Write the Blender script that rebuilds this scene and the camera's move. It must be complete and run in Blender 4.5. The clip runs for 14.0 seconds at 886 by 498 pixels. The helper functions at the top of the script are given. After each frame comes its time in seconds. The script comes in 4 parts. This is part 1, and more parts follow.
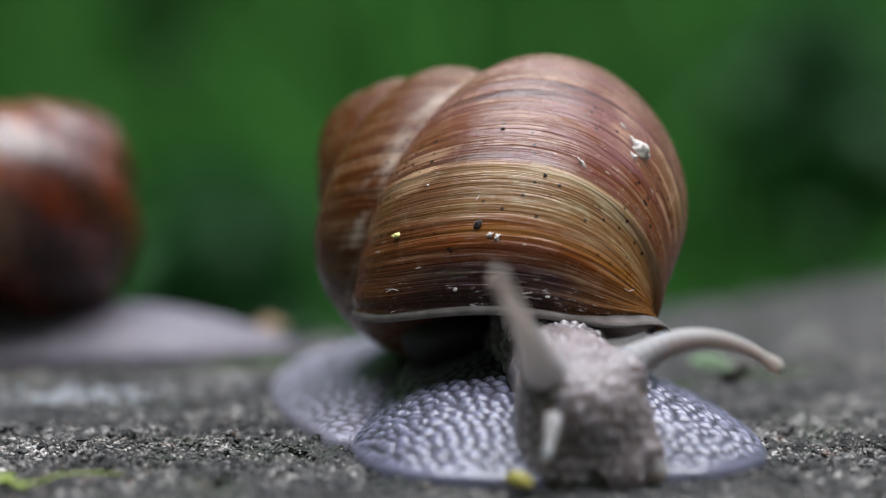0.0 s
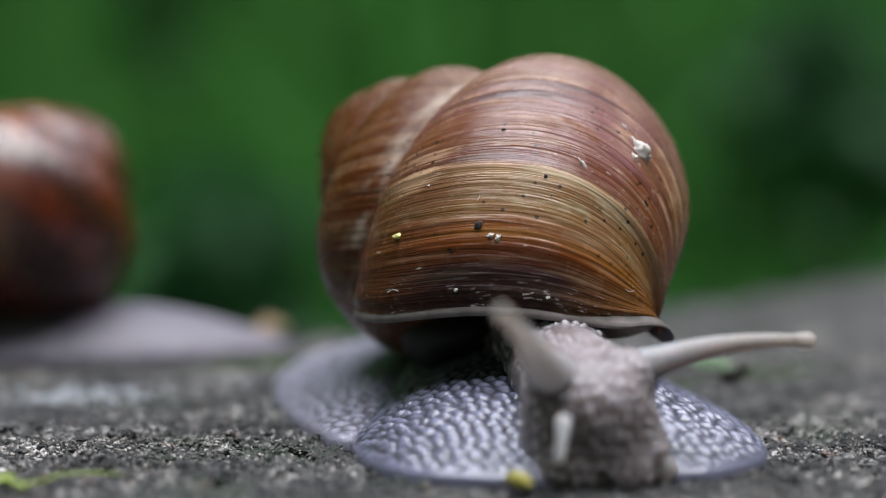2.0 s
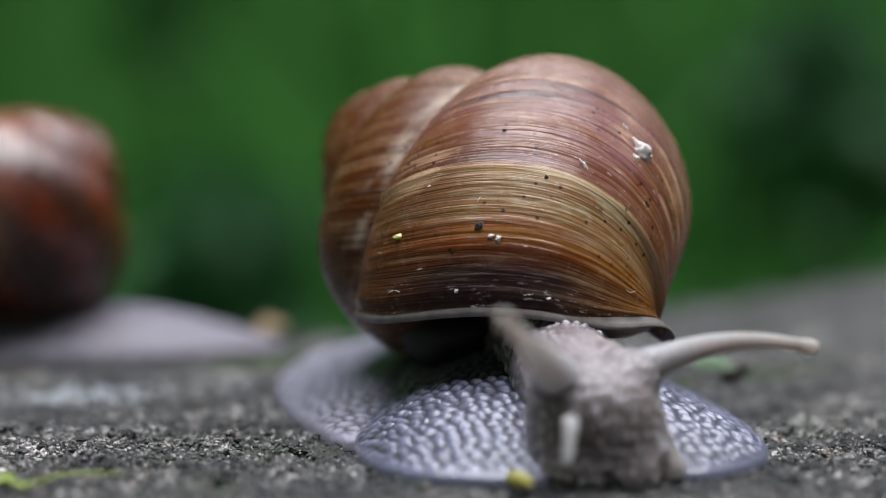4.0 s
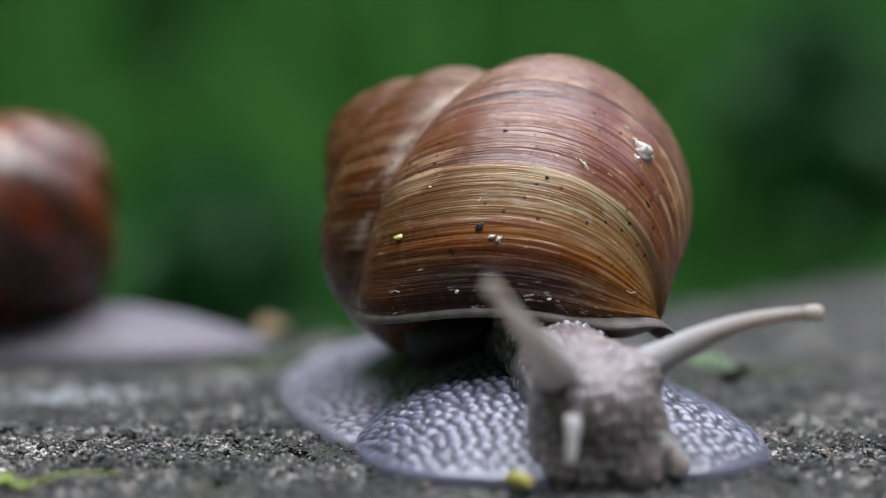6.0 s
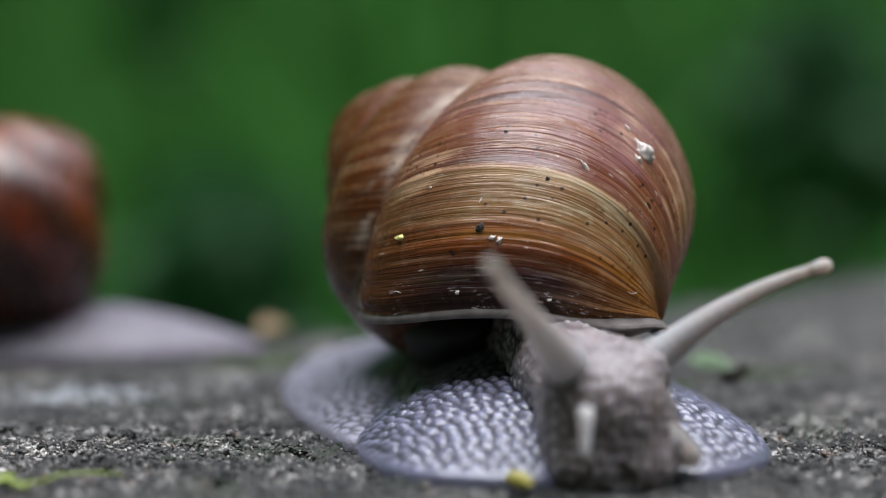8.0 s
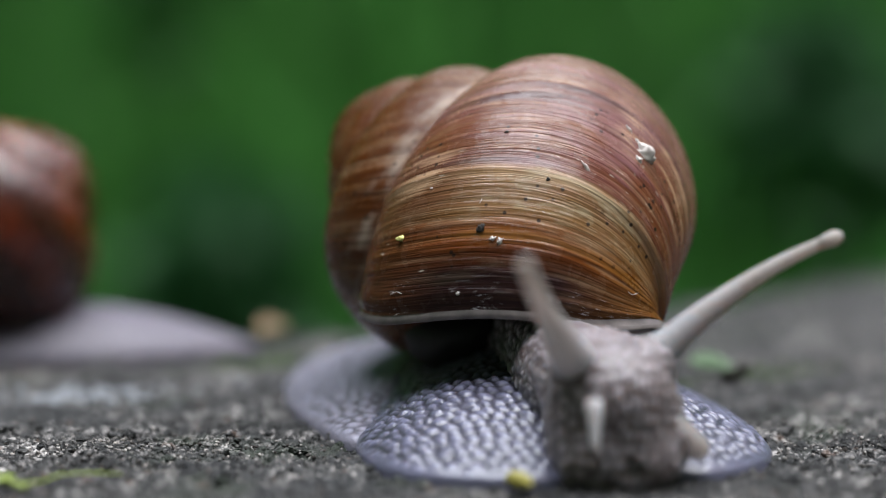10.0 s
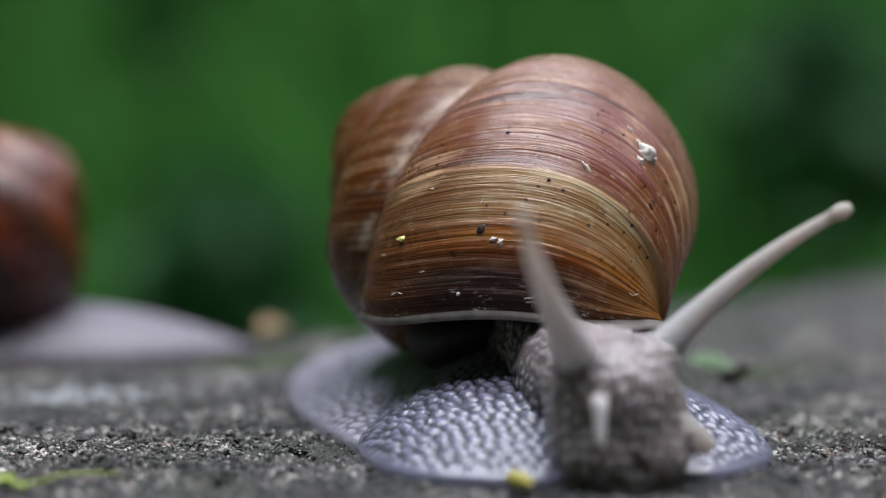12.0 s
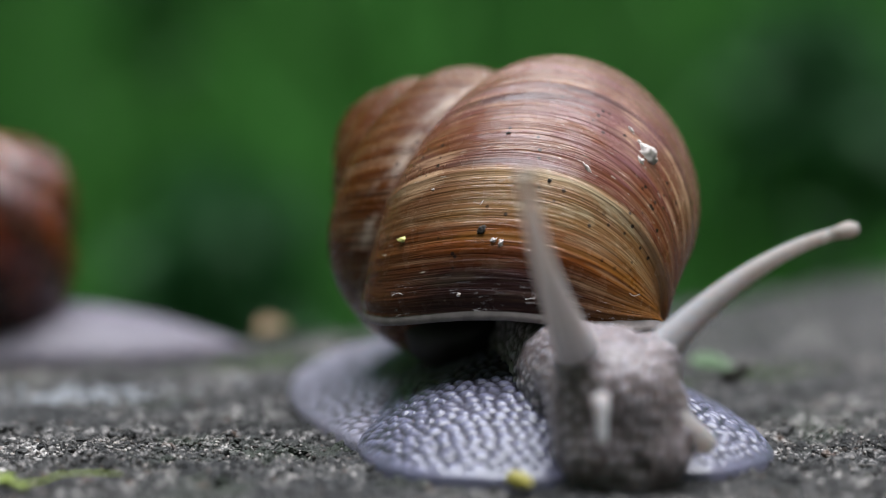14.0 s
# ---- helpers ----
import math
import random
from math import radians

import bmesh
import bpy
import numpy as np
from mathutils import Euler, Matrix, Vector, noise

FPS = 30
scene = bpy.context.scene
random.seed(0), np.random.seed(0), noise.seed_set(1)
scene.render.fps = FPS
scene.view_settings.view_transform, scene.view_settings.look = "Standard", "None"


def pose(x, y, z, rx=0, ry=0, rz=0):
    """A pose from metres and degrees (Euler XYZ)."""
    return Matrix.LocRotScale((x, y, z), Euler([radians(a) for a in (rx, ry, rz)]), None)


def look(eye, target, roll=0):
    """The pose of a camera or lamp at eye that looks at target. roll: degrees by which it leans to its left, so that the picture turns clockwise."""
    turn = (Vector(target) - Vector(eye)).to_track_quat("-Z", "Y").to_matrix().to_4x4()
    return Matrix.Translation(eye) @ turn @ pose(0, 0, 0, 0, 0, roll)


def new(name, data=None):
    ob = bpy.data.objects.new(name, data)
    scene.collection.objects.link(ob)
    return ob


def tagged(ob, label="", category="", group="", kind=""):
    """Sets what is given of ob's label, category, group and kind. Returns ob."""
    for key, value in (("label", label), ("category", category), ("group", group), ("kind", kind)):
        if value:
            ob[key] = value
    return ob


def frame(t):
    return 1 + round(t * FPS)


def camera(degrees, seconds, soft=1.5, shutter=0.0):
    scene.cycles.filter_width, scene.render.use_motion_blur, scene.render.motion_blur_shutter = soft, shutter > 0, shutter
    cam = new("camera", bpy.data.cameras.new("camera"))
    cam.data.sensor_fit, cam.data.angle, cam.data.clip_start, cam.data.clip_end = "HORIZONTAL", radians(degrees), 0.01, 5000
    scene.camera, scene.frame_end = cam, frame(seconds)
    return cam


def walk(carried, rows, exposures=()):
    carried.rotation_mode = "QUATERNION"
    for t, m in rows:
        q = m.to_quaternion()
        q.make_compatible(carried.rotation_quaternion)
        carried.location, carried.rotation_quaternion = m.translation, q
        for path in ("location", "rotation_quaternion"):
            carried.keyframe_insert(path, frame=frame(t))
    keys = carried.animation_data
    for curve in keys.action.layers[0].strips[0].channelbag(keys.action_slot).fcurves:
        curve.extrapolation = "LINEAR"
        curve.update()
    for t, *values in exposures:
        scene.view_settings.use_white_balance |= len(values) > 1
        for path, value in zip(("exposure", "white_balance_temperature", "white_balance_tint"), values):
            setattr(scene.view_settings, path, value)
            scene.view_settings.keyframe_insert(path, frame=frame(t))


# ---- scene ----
# ---------------------------------------------------------------- camera
cam = camera(22.0, 14.0, soft=1.1)
cam.data.dof.use_dof = True
cam.data.dof.focus_distance = 0.262
cam.data.dof.aperture_fstop = 7.9
CAMERA_AT = pose(0, 0, 0.0435, 90 - 4.55, 0, 0)
walk(cam, [(0.0, CAMERA_AT), (14.0, CAMERA_AT)])

# ---------------------------------------------------------------- light: overcast day, low sky cut off by the added slope
scene.view_settings.exposure = 1.50
world = bpy.data.worlds.new("overcast_sky")
scene.world = world
world.use_nodes = True
sky = world.node_tree.nodes.new("ShaderNodeTexSky")
sky.sky_type, sky.sun_disc = "NISHITA", False
sky.sun_elevation, sky.sun_rotation = radians(66), radians(90)
sky.air_density, sky.dust_density, sky.ozone_density = 1.0, 3.0, 1.0
back = world.node_tree.nodes["Background"]
back.inputs["Strength"].default_value = 0.046
world.node_tree.links.new(sky.outputs[0], back.inputs["Color"])
sun = new("sun", bpy.data.lights.new("sun", "SUN"))
sun.data.energy, sun.data.angle, sun.data.color = 2.7, radians(58), (0.905, 0.945, 1.0)
# the brightest part of the cloud stands high to one side of the snails
sun.matrix_world = look((0.04, -0.02, 1.0), (0, 0, 0))


# ---------------------------------------------------------------- number helpers
def hash2(i, j, seed=0):
    h = np.sin(i * 127.1 + j * 311.7 + seed * 74.7) * 43758.5453
    return h - np.floor(h)


def value_noise(x, y, seed=0):
    i, j = np.floor(x), np.floor(y)
    f, g = x - i, y - j
    f, g = f * f * (3 - 2 * f), g * g * (3 - 2 * g)
    a, b = hash2(i, j, seed), hash2(i + 1, j, seed)
    c, d = hash2(i, j + 1, seed), hash2(i + 1, j + 1, seed)
    return a + (b - a) * f + (c - a) * g + (a - b - c + d) * f * g


def fractal(x, y, octaves=4, seed=0):
    out, amp, tot = 0.0, 1.0, 0.0
    for o in range(octaves):
        out = out + amp * value_noise(x * 2 ** o, y * 2 ** o, seed + o)
        tot += amp
        amp *= 0.5
    return out / tot


def cells(x, y, seed=0, jitter=0.8):
    """Distances to the nearest and the second nearest scattered point, and the nearest one's own number."""
    i0, j0 = np.floor(x), np.floor(y)
    f1 = np.full(x.shape, 9.0)
    f2 = np.full(x.shape, 9.0)
    who = np.zeros(x.shape)
    for di in (-1, 0, 1):
        for dj in (-1, 0, 1):
            i, j = i0 + di, j0 + dj
            px = i + 0.5 + jitter * (hash2(i, j, seed) - 0.5)
            py = j + 0.5 + jitter * (hash2(i, j, seed + 5) - 0.5)
            d = np.hypot(px - x, py - y)
            near = d < f1
            f2 = np.where(near, f1, np.minimum(f2, d))
            who = np.where(near, hash2(i, j, seed + 9), who)
            f1 = np.where(near, d, f1)
    return f1, f2, who


def smooth_curve(points, n, closed=False):
    """n points on a Catmull-Rom curve through a few control points."""
    P = np.array(points, float)
    if closed:
        P = np.vstack([P[-1], P, P[0], P[1]])
    else:
        P = np.vstack([2 * P[0] - P[1], P, 2 * P[-1] - P[-2]])
    spans = len(P) - 3
    s = np.linspace(0, spans, n, endpoint=not closed)
    k = np.minimum(s.astype(int), spans - 1)
    t = (s - k)[:, None]
    a, b, c, d = P[k], P[k + 1], P[k + 2], P[k + 3]
    return 0.5 * (2 * b + (c - a) * t + (2 * a - 5 * b + 4 * c - d) * t ** 2 + (3 * b - a - 3 * c + d) * t ** 3)


def grid_mesh(name, P, close_u=False, close_v=False, uv=None, smooth=True):
    """A mesh from a grid of places P[u, v]; uv: two numbers for each place, kept as the map 'UVMap'."""
    nu, nv = P.shape[:2]
    iu = np.arange(nu if close_u else nu - 1)
    iv = np.arange(nv if close_v else nv - 1)
    U, V = np.meshgrid(iu, iv, indexing="ij")
    U1, V1 = (U + 1) % nu, (V + 1) % nv
    F = np.stack([U * nv + V, U1 * nv + V, U1 * nv + V1, U * nv + V1], -1).reshape(-1, 4)
    me = bpy.data.meshes.new(name)
    me.vertices.add(nu * nv)
    me.vertices.foreach_set("co", P.reshape(-1).astype(np.float32))
    me.loops.add(F.size)
    me.loops.foreach_set("vertex_index", F.reshape(-1).astype(np.int32))
    me.polygons.add(len(F))
    me.polygons.foreach_set("loop_start", (np.arange(len(F)) * 4).astype(np.int32))
    me.polygons.foreach_set("loop_total", np.full(len(F), 4, np.int32))
    me.polygons.foreach_set("use_smooth", np.full(len(F), smooth))
    me.update(calc_edges=True)
    if uv is not None:
        layer = me.uv_layers.new(name="UVMap")
        layer.data.foreach_set("uv", uv.reshape(-1, 2)[F.reshape(-1)].reshape(-1).astype(np.float32))
    return me


def part(name, me, mat, parent=None, label=""):
    """One mesh object, under a thing or under a part if one is given."""
    if isinstance(me, bmesh.types.BMesh):
        bm, me = me, bpy.data.meshes.new(name)
        bm.to_mesh(me)
        bm.free()
        me.polygons.foreach_set("use_smooth", np.full(len(me.polygons), True))
    me.materials.clear()
    me.materials.append(mat)
    ob = new(name, me)
    if parent is not None:
        ob.parent = parent
    return tagged(ob, label=label)


# ---------------------------------------------------------------- materials
class Nodes:
    """Short names for making node trees."""

    def __init__(self, name):
        self.mat = bpy.data.materials.new(name)
        self.mat.use_nodes = True
        self.tree = self.mat.node_tree
        self.bsdf = self.tree.nodes["Principled BSDF"]

    def add(self, kind, ins=None, **props):
        n = self.tree.nodes.new("ShaderNode" + kind)
        for k, v in props.items():
            if k == "operation":
                n.operation = v
            elif k == "blend_type":
                n.data_type, n.blend_type = "RGBA", v
            elif k == "feature":
                n.feature = v
            elif k == "attribute_name":
                n.attribute_name = v
        for k, v in (ins or {}).items():
            self.put(n.inputs[k], v)
        return n

    def put(self, socket, v):
        if isinstance(v, bpy.types.NodeSocket):
            self.tree.links.new(v, socket)
        elif isinstance(v, tuple) and len(v) == 3 and socket.type == "RGBA":
            socket.default_value = (*v, 1)
        else:
            socket.default_value = v

    def coords(self):
        return self.add("TexCoord").outputs["Object"]

    def uv(self):
        return self.add("TexCoord").outputs["UV"]

    def scale(self, vec, s):
        return self.add("Mapping", {"Vector": vec, "Scale": s}).outputs[0]

    def noise(self, vec, scale, detail=3.0, rough=0.5, distort=0.0):
        return self.add("TexNoise", {"Vector": vec, "Scale": scale, "Detail": detail, "Roughness": rough, "Distortion": distort}).outputs[0]

    def voronoi(self, vec, scale, feature="F1"):
        return self.add("TexVoronoi", {"Vector": vec, "Scale": scale}, feature=feature)

    def ramp(self, fac, stops):
        n = self.add("ValToRGB", {"Fac": fac})
        e = n.color_ramp.elements
        grey = lambda c: (*c, 1) if isinstance(c, tuple) else (c, c, c, 1)
        e[0].position, e[0].color = stops[0][0], grey(stops[0][1])
        e[1].position, e[1].color = stops[-1][0], grey(stops[-1][1])
        for pos, c in stops[1:-1]:
            e.new(pos).color = grey(c)
        return n.outputs[0]

    def mix(self, fac, a, b, how="MIX"):
        n = self.add("Mix", blend_type=how)
        self.put(n.inputs[0], fac)
        self.put(n.inputs[6], a)
        self.put(n.inputs[7], b)
        return n.outputs[2]

    def math(self, op, a, b=0.0):
        n = self.add("Math", operation=op)
        self.put(n.inputs[0], a)
        self.put(n.inputs[1], b)
        return n.outputs[0]

    def bump(self, height, dist, strength=1.0, normal=None):
        n = self.add("Bump", {"Height": height, "Distance": dist, "Strength": strength})
        if normal is not None:
            self.put(n.inputs["Normal"], normal)
        return n.outputs[0]

    def done(self, **ins):
        names = dict(color="Base Color", rough="Roughness", normal="Normal", spec="Specular IOR Level", sss="Subsurface Weight",
                     radius="Subsurface Radius", sss_scale="Subsurface Scale", coat="Coat Weight", coat_rough="Coat Roughness", sheen="Sheen Weight",
                     transmit="Transmission Weight", ior="IOR")
        for k, v in ins.items():
            self.put(self.bsdf.inputs[names[k]], v)
        return self.mat


def shell_material(name, banded):
    """Horn-brown shell: fine growth lines run across the whorl, worn pale and purplish streaks, faint or bold spiral bands."""
    n = Nodes(name)
    uv = n.uv()                       # x: along the whorl in turns, y: across it
    sep = n.add("SeparateXYZ", {"Vector": uv})
    u, v = sep.outputs[0], sep.outputs[1]
    obj = n.coords()
    wob = n.noise(n.scale(uv, (30, 6, 1)), 1.0, 2)
    lines = n.noise(n.scale(uv, (165, 4.0, 1)), 1.0, 4, 0.62, 0.12)
    thin = n.noise(n.scale(uv, (520, 16.0, 3)), 1.0, 2, 0.5, 0.1)
    wide = n.noise(n.scale(uv, (64, 2.0, 1)), 1.0, 3, 0.6, 0.2)
    patch = n.noise(obj, 120, 3)
    pale = n.ramp(n.math("ADD", lines, n.math("MULTIPLY", n.math("SUBTRACT", patch, 0.5), 0.55)), [(0.56, 0.0), (0.66, 1.0)])
    dark = n.ramp(n.math("ADD", lines, n.math("MULTIPLY", n.math("SUBTRACT", wide, 0.5), 0.7)), [(0.36, 1.0), (0.48, 0.0)])
    bunch = n.ramp(n.noise(n.scale(uv, (30, 3.0, 5)), 1.0, 3), [(0.42, 0.08), (0.62, 1.0)])
    pale, dark = n.math("MULTIPLY", pale, bunch), n.math("MULTIPLY", dark, bunch)
    if banded:
        col = n.ramp(wide, [(0.28, (0.022, 0.003, 0.002)), (0.45, (0.075, 0.009, 0.003)), (0.60, (0.130, 0.020, 0.004)), (0.80, (0.19, 0.048, 0.010))])
        b = n.ramp(n.math("ADD", v, n.math("MULTIPLY", wob, 0.03)),
                   [(0.40, 0.0), (0.44, 1.0), (0.50, 1.0), (0.52, 0.0), (0.56, 0.2), (0.58, 1.0), (0.62, 0.7), (0.64, 0.0), (0.70, 0.0)])
        col = n.mix(n.math("MULTIPLY", b, 0.8), col, (0.020, 0.005, 0.004))
        streak = n.ramp(n.noise(n.scale(uv, (9, 2.0, 1)), 1.0, 2, 0.5, 0.4), [(0.54, 0.0), (0.64, 1.0)])
        col = n.mix(n.math("MULTIPLY", streak, 0.35), col, (0.36, 0.16, 0.07))
        # the sheen on the shell's upper side, painted as a patchy pale pink
        top = n.ramp(n.math("FRACT", u), [(0.56, 0.0), (0.66, 1.0), (0.70, 1.0), (0.78, 0.0)])
        col = n.mix(n.math("MULTIPLY", top, n.ramp(patch, [(0.35, 0.08), (0.6, 0.22)])), col, (0.40, 0.25, 0.22))
        col = n.mix(n.math("MULTIPLY", pale, 0.15), col, (0.40, 0.22, 0.10))
        col = n.mix(n.math("MULTIPLY", dark, 0.4), col, (0.025, 0.007, 0.006))
    else:
        # ages of growth: first whorls darkened for the shade on their side, purplish older whorl, a dark line for the
        # step's shadow, an olive-tan stretch, orange-brown, and a dark last rim
        col = n.ramp(u, [(0.0, (0.072, 0.020, 0.005)), (0.50, (0.11, 0.038, 0.015)), (0.64, (0.155, 0.090, 0.070)), (0.74, (0.130, 0.066, 0.052)), (0.79, (0.125, 0.052, 0.042)), (0.83, (0.118, 0.040, 0.034)),
                         (0.865, (0.105, 0.030, 0.023)), (0.884, (0.075, 0.018, 0.014)), (0.889, (0.44, 0.27, 0.135)), (0.900, (0.195, 0.108, 0.046)), (0.925, (0.225, 0.122, 0.048)),
                         (0.936, (0.165, 0.056, 0.013)), (0.950, (0.110, 0.030, 0.007)), (0.961, (0.046, 0.013, 0.006)), (0.972, (0.016, 0.008, 0.009)), (1.0, (0.018, 0.010, 0.011))])
        streak = n.ramp(wide, [(0.30, (0.045, 0.008, 0.004)), (0.50, (0.22, 0.058, 0.006)), (0.70, (0.42, 0.185, 0.028))])
        col = n.mix(n.ramp(u, [(0.66, 0.10), (0.86, 0.25), (0.888, 0.10), (0.925, 0.12), (0.94, 0.40), (0.956, 0.30), (0.969, 0.03)]), col, streak)
        mauve = n.math("MULTIPLY", n.ramp(n.noise(n.scale(uv, (34, 7.0, 4)), 1.0, 3, 0.6, 0.6), [(0.48, 0.0), (0.60, 0.55)]), n.ramp(u, [(0.70, 0.0), (0.76, 1.0), (0.875, 1.0), (0.89, 0.25), (0.97, 0.1)]))
        col = n.mix(mauve, col, (0.21, 0.092, 0.10))
        bloom = n.math("MULTIPLY", n.ramp(n.noise(n.scale(uv, (60, 12.0, 2)), 1.0, 4, 0.65, 0.4), [(0.48, 0.0), (0.62, 0.7)]), n.ramp(u, [(0.878, 0.15), (0.890, 1.0), (0.925, 0.8), (0.94, 0.1)]))
        col = n.mix(bloom, col, (0.40, 0.33, 0.21))
        # paler in patches over the upper part of each whorl
        whorl_top = n.math("MULTIPLY", n.ramp(n.math("FRACT", u), [(0.50, 0.0), (0.66, 1.0), (0.74, 1.0), (0.84, 0.0)]), n.ramp(u, [(0.2, 0.22), (0.4, 0.14)]))
        col = n.mix(n.math("MULTIPLY", whorl_top, n.ramp(patch, [(0.38, 0.25), (0.6, 1.0)])), col, (0.47, 0.34, 0.29))
        side = n.ramp(v, [(0.28, 1.0), (0.46, 0.0)])     # towards the navel the shell is plain orange-brown
        # kept off the growth step, so its painted shadow line shows
        side = n.math("MULTIPLY", side, n.ramp(u, [(0.868, 0.85), (0.880, 0.1), (0.892, 0.1), (0.902, 0.75)]))
        col = n.mix(side, col, n.ramp(u, [(0.875, (0.20, 0.066, 0.014)), (0.89, (0.33, 0.125, 0.020))]))
        late = n.math("MULTIPLY", n.ramp(v, [(0.565, 0.0), (0.63, 0.75)]), n.ramp(u, [(0.80, 0.0), (0.88, 1.0)]))
        col = n.mix(late, col, (0.085, 0.028, 0.010))
        much = n.math("MULTIPLY", n.ramp(v, [(0.25, 0.35), (0.45, 1.0)]), n.ramp(u, [(0.0, 0.22), (0.5, 0.4), (0.70, 0.7), (0.80, 0.65), (0.89, 0.75), (0.92, 0.7), (0.94, 0.28), (0.968, 0.22), (0.978, 0.03)]))
        col = n.mix(n.math("MULTIPLY", pale, much), col, (0.58, 0.38, 0.23))
        col = n.mix(n.math("MULTIPLY", dark, n.ramp(u, [(0.70, 0.35), (0.80, 0.7), (0.884, 0.7), (0.889, 0.28), (0.925, 0.30), (0.945, 0.7)])), col, (0.022, 0.005, 0.004))
        seam = n.math("MULTIPLY", n.ramp(v, [(0.556, 0.0), (0.572, 1.0), (0.580, 1.0), (0.606, 0.0)]), n.ramp(u, [(0.25, 1.0), (0.45, 0.0)]))
        seam = n.math("MULTIPLY", seam, n.ramp(n.noise(n.scale(uv, (26, 30, 1)), 1.0, 3), [(0.42, 0.0), (0.66, 0.5)]))
        col = n.mix(seam, col, (0.56, 0.46, 0.38))
    worn = n.ramp(n.noise(obj, 230, 4, 0.6), [(0.54, 0.0), (0.75, 1.0)])
    amount = 0.05 if banded else n.ramp(u, [(0.60, 0.05), (0.80, 0.15), (0.945, 0.12), (0.972, 0.0)])
    col = n.mix(n.math("MULTIPLY", worn, amount), col, (0.40, 0.25, 0.18))
    specks = n.ramp(n.voronoi(obj, 620).outputs["Distance"], [(0.12, 1.0), (0.19, 0.0)])
    some = n.ramp(n.noise(obj, 150, 2), [(0.51, 0.0), (0.56, 1.0)])
    if not banded:
        col = n.mix(n.math("MULTIPLY", n.math("MULTIPLY", specks, some), 0.9), col, (0.016, 0.010, 0.009))
    if not banded:
        # white glints of the wet rim painted in, and short specks for dust and glints on the ribs
        rim_glint = n.ramp(n.noise(n.scale(uv, (520, 70, 1)), 1.0, 3, 0.6, 0.5), [(0.60, 0.0), (0.66, 1.0)])
        where = n.math("MULTIPLY", n.ramp(u, [(0.970, 0.0), (0.986, 0.45), (0.996, 1.0)]), n.ramp(n.noise(obj, 300, 3), [(0.44, 0.0), (0.56, 1.0)]))
        col = n.mix(n.math("MULTIPLY", rim_glint, where), col, (0.62, 0.58, 0.60))
        dust_glint = n.ramp(n.noise(n.scale(uv, (300, 60, 1)), 1.0, 3), [(0.66, 0.0), (0.72, 0.8)])
        col = n.mix(n.math("MULTIPLY", dust_glint, n.ramp(n.noise(obj, 90, 2), [(0.45, 0.0), (0.6, 1.0)])), col, (0.52, 0.44, 0.36))
    ribs = n.ramp(lines, [(0.40, 0.0), (0.66, 1.0)])
    h = n.math("ADD", ribs, n.math("ADD", n.math("MULTIPLY", thin, 0.3), n.math("MULTIPLY", n.noise(obj, 700, 3), 0.35)))
    rough = n.ramp(n.noise(obj, 400, 3), [(0.35, 0.16), (0.65, 0.32)])
    gloss = 0.5 if banded else n.ramp(u, [(0.45, 0.22), (0.70, 0.48), (0.88, 0.36), (0.955, 0.20), (0.975, 0.12)])
    return n.done(color=col, rough=rough, normal=n.bump(h, 0.00012, 1.0), spec=gloss, coat=0.3 if banded else 0.0, coat_rough=0.2)


def skin_material(name, dark=(0.020, 0.018, 0.024), light=(0.160, 0.158, 0.236), bump=1.0, wet=0.5, soft=0.15):
    """Moist grey snail skin: pale warts with darker furrows."""
    n = Nodes(name)
    obj = n.coords()
    at = n.add("Attribute", attribute_name="wart").outputs["Fac"]
    fine = n.noise(obj, 1400, 3)
    blotch = n.noise(obj, 130, 3)
    col = n.mix(n.ramp(at, [(0.16, 0.0), (0.75, 1.0)]), dark, light)
    mid = tuple(0.45 * a + 0.55 * b for a, b in zip(light, dark))
    col = n.mix(n.math("MULTIPLY", n.ramp(blotch, [(0.4, 0.0), (0.7, 1.0)]), 0.4), col, mid)
    col = n.mix(n.math("MULTIPLY", fine, 0.25), col, mid)
    return n.done(color=col, rough=n.ramp(fine, [(0.3, 0.26), (0.7, 0.5)]), sss=soft, radius=(1.0, 0.75, 0.6), sss_scale=0.0006 + 0.0018 * soft,
                  normal=n.bump(n.math("ADD", fine, n.noise(obj, 3500, 2)), 0.00013, 0.7 * bump), spec=0.35, coat=wet, coat_rough=0.08)


def tentacle_material(far=0.0):
    """Clear tentacle skin: lavender grey at the root, tan towards the tip."""
    n = Nodes("tentacle_skin")
    a = tuple(p + (q - p) * far for p, q in zip((0.54, 0.52, 0.54), (0.53, 0.49, 0.46)))
    b = tuple(c * 0.78 for c in a)
    obj = n.coords()
    grain = n.noise(obj, 2200, 3)
    col = n.mix(n.math("MULTIPLY", n.ramp(n.noise(obj, 300, 2), [(0.4, 0.0), (0.7, 1.0)]), 0.6), a, b)
    n.done(color=col, rough=0.45, sss=1.0, radius=(1.0, 0.75, 0.65), sss_scale=0.004, normal=n.bump(grain, 0.0001, 0.6), spec=0.3)
    thin = n.add("BsdfTranslucent", {"Color": n.mix(0.5, col, (0.9, 0.87, 0.85))})
    both = n.add("MixShader", {"Fac": 0.5 + 0.1 * far})
    n.tree.links.new(n.bsdf.outputs[0], both.inputs[1])
    n.tree.links.new(thin.outputs[0], both.inputs[2])
    n.tree.links.new(both.outputs[0], n.tree.nodes["Material Output"].inputs["Surface"])
    return n.mat


